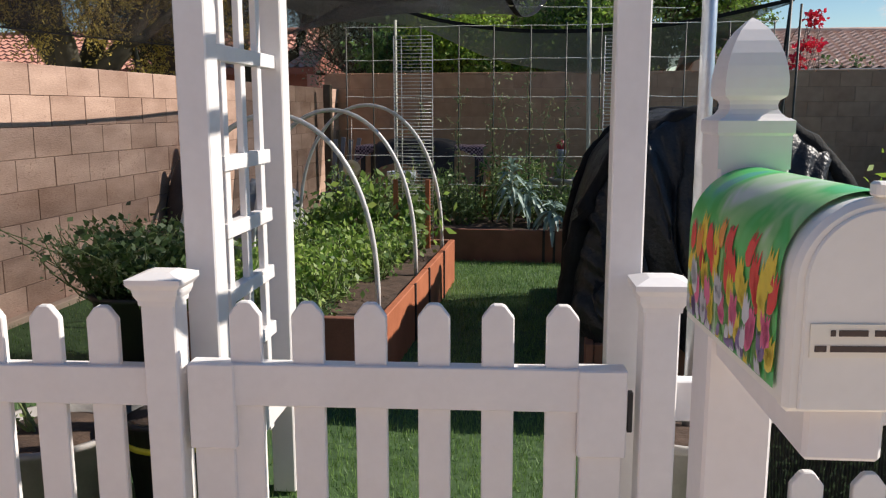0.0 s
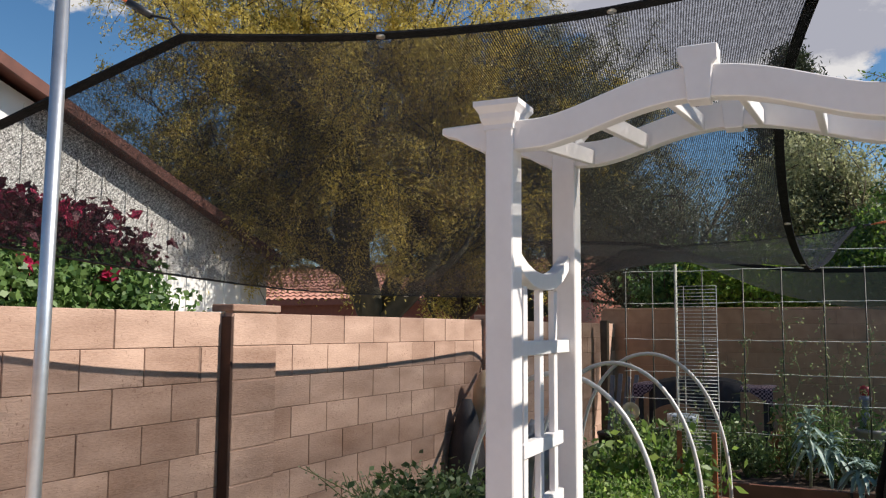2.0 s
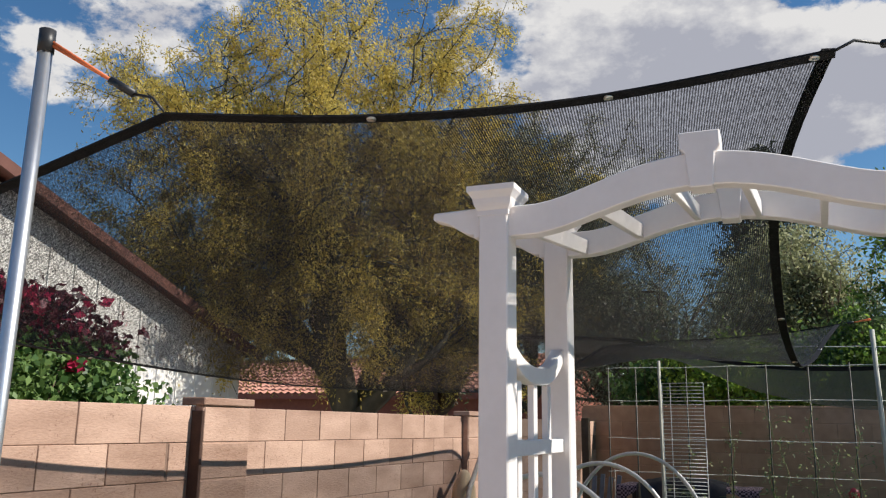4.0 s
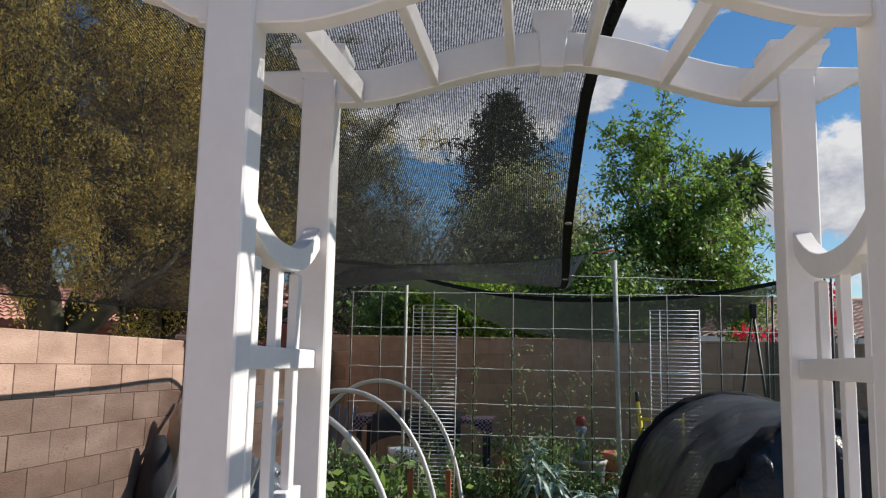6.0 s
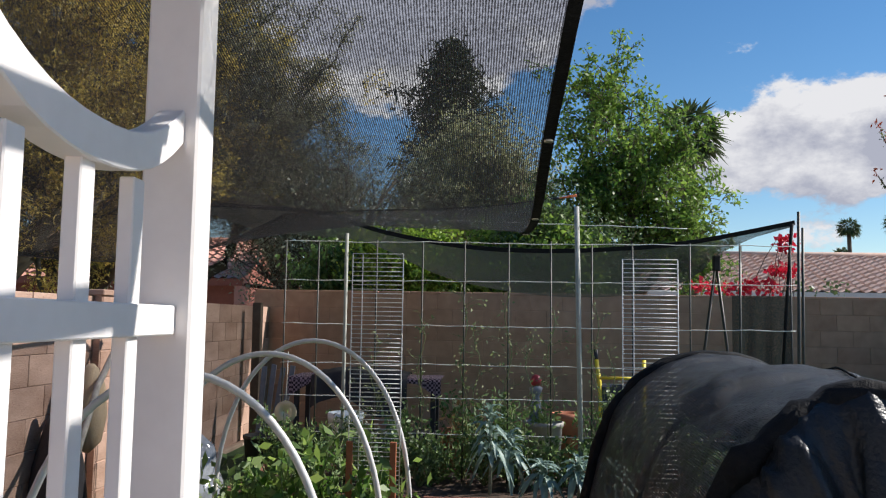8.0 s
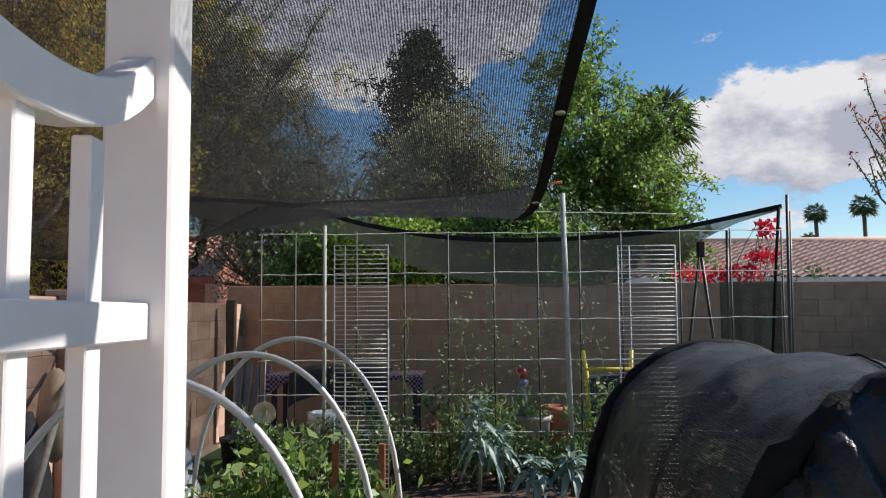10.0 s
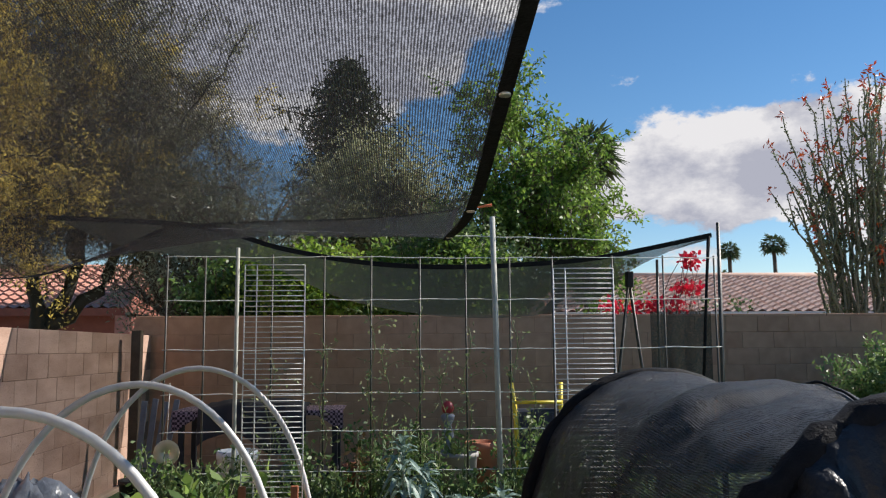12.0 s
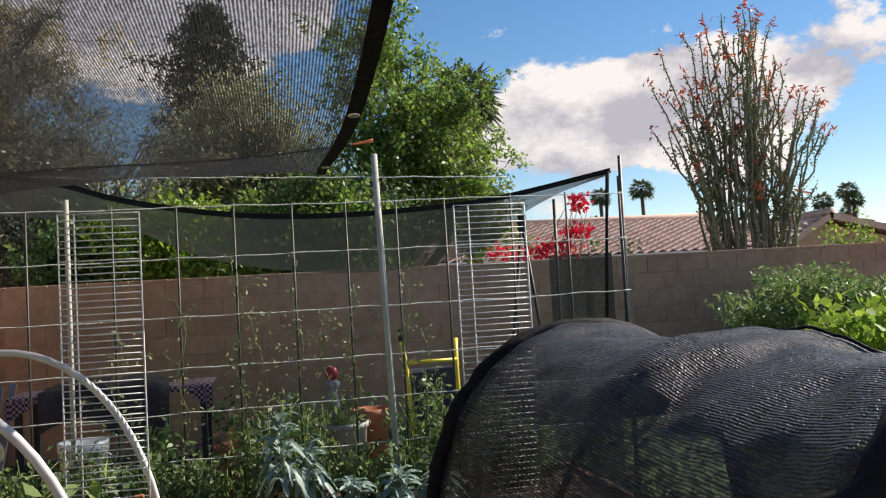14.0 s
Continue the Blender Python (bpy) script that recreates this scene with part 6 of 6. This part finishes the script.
def ocotillo():
    t = thing("ocotillo", (7.35, 15.0, 0), 0, "tall ocotillo with thorny wands and orange-red tips", "ocotillo")
    lp, fp = [], []

    def clothe(run, count, loose):
        n = len(run) - 1
        for i in range(count):
            u = rng.uniform(0.12, 0.99) * n
            lp.append(run[int(u)].lerp(run[min(int(u) + 1, n)], u % 1) + Vector(rng.normal(size=3) * loose))

    def tip(end, way):
        for i in range(4):
            d = (way + Vector(rng.normal(size=3)) * 0.5).normalized()
            for j in range(3):
                fp.append(end + d * 0.06 * j + Vector(rng.normal(size=3) * 0.012))

    for k in range(58):
        q = (k * 0.618) % 1 * 2 - 1
        side = q * abs(q) ** 0.4
        wide = k % 9 == 0
        top = rng.uniform(4.3, 5.85) - 0.9 * side * side
        bx = 0.52 * q + rng.uniform(-0.08, 0.08)
        sx = bx + 0.68 * side + rng.normal() * 0.16
        if wide:
            sx = (1.7 if q > 0 else -1.6) * rng.uniform(0.8, 1.05)
            top = rng.uniform(3.7, 4.6)
        end = Vector((sx, rng.uniform(-0.6, 0.6), top))
        low = Vector((bx * 1.05 + (sx - bx) * 0.18, end.y * 0.3, top * 0.42))
        mid = Vector((bx + (sx - bx) * 0.5, end.y * 0.6, top * 0.72))
        run = spline([(bx, rng.uniform(-0.15, 0.15), 0), low, mid, end], 16)
        run = [p + Vector((rng.normal() * 0.028, rng.normal() * 0.028, 0)) for p in run]
        runs = [(run, [0.034 * (1 - 0.045 * i) for i in range(17)])]
        clothe(run, 260, 0.02)
        if k % 5 != 3:
            tip(run[-1], (run[-1] - run[-3]).normalized())
        for j in range(int(rng.integers(1, 4))):
            a = run[int(rng.integers(8, 15))]
            b = a + Vector((rng.choice((-1, 1)) * rng.uniform(0.15, 0.4), rng.normal() * 0.1, rng.uniform(0.25, 0.6)))
            br = [a, a.lerp(b, 0.5) + Vector((0, 0, -0.05)), b]
            runs.append((br, [0.017, 0.014, 0.009]))
            clothe(br, 44, 0.018)
            if rng.uniform() < 0.3:
                tip(b, (b - a).normalized())
        part("wand", tubes_me("wand", runs, OCOWOOD, 6), t)
    part("foliage", leaves_me("foliage", lp, 0.05, L_OCO, 0.5), t)
    part("blossom", leaves_me("blossom", fp, 0.10, L_OCOF, 0.3, up=-0.4), t, "orange-red flower tips")


ocotillo()


# ---- houses beyond the walls ----
def tiled_slope(x0, x1, y0, z0, y1, z1, material, rows, pitch=0.30):
    """A pitch of barrel tiles: waves across, a small step at each row."""
    cols = int((x1 - x0) / pitch * 4)
    v, f = [], []
    for j in range(rows):
        for e in (0, 1):
            u = (j + e) / rows
            for i in range(cols + 1):
                x = x0 + (x1 - x0) * i / cols
                w = 0.035 * (1 + math.cos(2 * math.pi * i / 4)) + (0.055 if e == 0 else 0.0) + 0.01 * noise.noise((x * 2, j, 0))
                v.append((x, y0 + (y1 - y0) * u, z0 + (z1 - z0) * u + w))
        o = 2 * j * (cols + 1)
        for i in range(cols):
            f.append((o + i, o + i + 1, o + cols + 2 + i, o + cols + 1 + i))
            if j < rows - 1:
                n = o + 2 * (cols + 1)
                f.append((o + cols + 1 + i, o + cols + 2 + i, n + i + 1, n + i))
    return mesh_of("tiles", v, f, material)


def house(name, x0, x1, y0, y1, eave, ridge, wall_m, tile_m, label, rows=10):
    t = thing(name, (0, 0, 0), 0, label, "house")
    part("wall", box_me("wall", (x1 - x0 - 0.8, y1 - y0 - 0.8, eave), wall_m, 0, ((x0 + x1) / 2, (y0 + y1) / 2, eave / 2)), t)
    ym = (y0 + y1) / 2
    r = part("roof", tiled_slope(x0, x1, y0, eave, ym, ridge, tile_m, rows), t, "clay barrel tile roof")
    part("roof_back", mesh_of("roof_back", [(x0, ym, ridge), (x1, ym, ridge), (x1, y1, eave), (x0, y1, eave)], [(0, 1, 2, 3)], tile_m), t)
    part("gable", mesh_of("gable", [(x0 + 0.4, y0 + 0.4, eave - 0.1), (x0 + 0.4, y1 - 0.4, eave - 0.1), (x0 + 0.4, ym, ridge - 0.2)], [(0, 1, 2)], wall_m), t)
    part("gable", mesh_of("gable", [(x1 - 0.4, y0 + 0.4, eave - 0.1), (x1 - 0.4, y1 - 0.4, eave - 0.1), (x1 - 0.4, ym, ridge - 0.2)], [(0, 1, 2)], wall_m), t)
    part("fascia", box_me("fascia", (x1 - x0, 0.05, 0.2), STUCCO if wall_m is STUCCO_TAN else FASCIA, 0, ((x0 + x1) / 2, y0 - 0.03, eave - 0.04)), t, "painted fascia board")
    part("ridge", tubes_me("ridge", [([(x0, ym, ridge + 0.05), (x1, ym, ridge + 0.05)], 0.11)], tile_m, 8), t)
    return t


house("neighbour_house", -24, -7.2, 24.6, 31.5, 2.5, 3.9, FASCIA, TILE, "house with a red clay tile roof beyond the side wall")
house("neighbour_house", 3.6, 13.0, 22.5, 29.0, 2.25, 3.42, STUCCO_TAN, TILE_PALE, "tan house with a pale red barrel tile roof", 14)


def low_gable():
    t = thing("neighbour_house", (13.4, 21.0, 0), 0, "tan stucco house with a low tiled gable", "house")
    apex, lx, lz, rx, rz = 2.95, -1.75, 2.05, 4.4, 1.95
    out = [(lx + 0.3, 0.0), (rx - 0.3, 0.0), (rx - 0.3, rz - 0.02), (0.0, apex - 0.14), (lx + 0.3, lz)]
    v = [(x, 0.45, z) for x, z in out] + [(x, 7.0, z) for x, z in out]
    n = len(out)
    f = [tuple(range(n)), tuple(reversed(range(n, 2 * n)))] + [(i, (i + 1) % n, n + (i + 1) % n, n + i) for i in range(n)]
    part("wall", mesh_of("wall", v, f, STUCCO_TAN), t)
    for ex, ez in ((lx, lz), (rx, rz)):
        v, f = [], []
        rows, cols = 7, 72
        for j in range(rows):
            for e in (0, 1):
                u = (j + e) / rows
                for i in range(cols + 1):
                    w = 0.03 * (1 + math.cos(2 * math.pi * i / 4)) + (0.05 if e == 0 else 0.0)
                    v.append((ex * (1 - u), 7.2 * i / cols, ez + (apex - ez) * u + w))
            o = 2 * j * (cols + 1)
            for i in range(cols):
                f.append((o + i, o + i + 1, o + cols + 2 + i, o + cols + 1 + i))
                if j < rows - 1:
                    m = o + 2 * (cols + 1)
                    f.append((o + cols + 1 + i, o + cols + 2 + i, m + i + 1, m + i))
        part("roof", mesh_of("roof", v, f, TILE_PALE), t, "pale clay tile slope")
        a, b = Vector((0, -0.02, apex + 0.06)), Vector((ex, -0.02, ez + 0.06))
        part("verge", band("verge", [a, a.lerp(b, 0.5), b], 0.15, 0.03, TILE_PALE, (0, 0, -1)), t, "rounded verge tiles")
    part("ridge", tubes_me("ridge", [([(0, -0.05, apex + 0.08), (0, 7.2, apex + 0.08)], 0.10)], TILE_PALE, 8), t)


low_gable()
plant("wall_bush", (12.4, 19.3, 0), 2.85, 0.8, 30, 2200, 0.10, L_LIME, "yellow-green bush before the far gable", 0.5, category="bush")


def gable_house():
    t = thing("white_house", (0, 0, 0), 0, "white boarded gable house with red-brown eaves", "house")
    x, ya, za = -9.0, 5.9, 4.84
    out = [(0.6, 0.0), (11.6, 0.0), (11.6, 2.78), (ya, za - 0.12), (0.6, 2.84)]
    v = [(x, y, z) for y, z in out] + [(x - 9, y, z) for y, z in out]
    n = len(out)
    f = [tuple(range(n)), tuple(reversed(range(n, 2 * n)))] + [(i, (i + 1) % n, n + (i + 1) % n, n + i) for i in range(n)]
    part("wall", mesh_of("wall", v, f, STUCCO), t)
    for k in range(26):
        y = 1.1 + 0.41 * k
        top = za - 0.12 - 0.377 * abs(y - ya)
        part("batten", box_me("batten", (0.02, 0.035, top - 0.1), STUCCO, 0, (x + 0.01, y, top / 2)), t)
    for s, ye in ((1, 11.75), (-1, 0.2)):
        ze = za - (abs(ye - ya)) * 0.375
        a, b = Vector((x + 0.35, ya, za)), Vector((x + 0.35, ye, ze))
        part("verge", band("verge", [a, a.lerp(b, 0.5), b], 0.10, 0.02, VERGE, (0, 0, -1)), t, "red-brown verge board")
        vv = [(x + 0.36, ya, za + 0.05), (x - 9.4, ya, za + 0.05), (x - 9.4, ye, ze + 0.05), (x + 0.36, ye, ze + 0.05)]
        vv += [(p[0], p[1], p[2] - 0.05) for p in vv]
        part("roof", mesh_of("roof", vv, [(0, 1, 2, 3), (7, 6, 5, 4), (0, 3, 7, 4), (0, 4, 5, 1), (1, 5, 6, 2), (2, 6, 7, 3)], VERGE), t)


gable_house()


# ---- wall blocks ----
def blocks(wall, along, fixed, face, y_from, y_to, courses, shift, near=None, z_base=0.0, surface=BLOCK, lead=None):
    """Running-bond blocks on a wall's inner face; those outside near are joined into one part."""
    full = box_me("block", (0.400, 0.02, 0.1995), surface, 0.003) if along == "x" else box_me("block", (0.02, 0.3995, 0.2), surface, 0.003)
    jv, jf = [], []
    for c in range(courses):
        k = 0
        s = y_from + (BL / 2 if (c + shift) % 2 else 0.0)
        while s < y_to:
            z = z_base + BH * (c + 0.5)
            p = (s, fixed, z) if along == "x" else (fixed, s, z)
            p = (p[0] + (0 if along == "x" else rng.normal() * 0.0012), p[1] + (rng.normal() * 0.0012 if along == "x" else 0), p[2])
            if lead and s == y_from:
                part("block", lead, wall, at=Matrix.Translation((fixed, s - 0.0175, z)))
            elif near is None or near[0] <= s <= near[1]:
                part("block", full, wall, at=Matrix.Translation(p))
            else:
                o = len(jv)
                jv += [tuple(q.co + Vector(p)) for q in full.vertices]
                jf += [tuple(i + o for i in g.vertices) for g in full.polygons]
            s += BL
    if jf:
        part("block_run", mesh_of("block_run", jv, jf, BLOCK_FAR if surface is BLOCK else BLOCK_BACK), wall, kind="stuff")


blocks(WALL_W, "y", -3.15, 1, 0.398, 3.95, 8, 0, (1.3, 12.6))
blocks(WALL_W, "y", -3.15, 1, 4.1046, 12.5, 8, 0, lead=box_me("block", (0.02, 0.4345, 0.2), BLOCK, 0.003))
sliver = box_me("block_sliver", (0.02, 0.046, 0.2), BLOCK, 0.003)
for c in range(1, 8, 2):
    part("block_sliver", sliver, WALL_W, at=Matrix.Translation((-3.15, 4.0807, BH * (c + 0.5))))
blocks(WALL_N, "x", 12.60, -1, -2.95, 15.8, 9, 1, (-3.0, 8.2), surface=BLOCK_BACK)
cap = box_me("wall_cap", (0.4, 0.24, 0.035), BLOCK_BACK, 0.004)
for k in range(46):
    part("cap_block", cap, WALL_N, at=pose(-3.13 + 0.41 * k, 12.705, 1.838))

# the clipped end of the bougainvillea on the side wall
for c, r, n, s, m, nm in (((0.14, 0.86, 1.60), (0.24, 0.40, 0.42), 4200, 0.05, L_IVY, "foliage"), ((0.16, 0.25, 1.60), (0.24, 0.5, 0.44), 3600, 0.05, L_IVY, "foliage"),
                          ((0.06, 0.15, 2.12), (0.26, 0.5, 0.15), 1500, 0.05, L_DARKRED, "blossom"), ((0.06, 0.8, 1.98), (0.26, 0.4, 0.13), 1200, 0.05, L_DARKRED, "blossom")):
    part(nm, leaves_me(nm, clump(n, c, r, 0.1), s, m, 0.6), side_hedge)
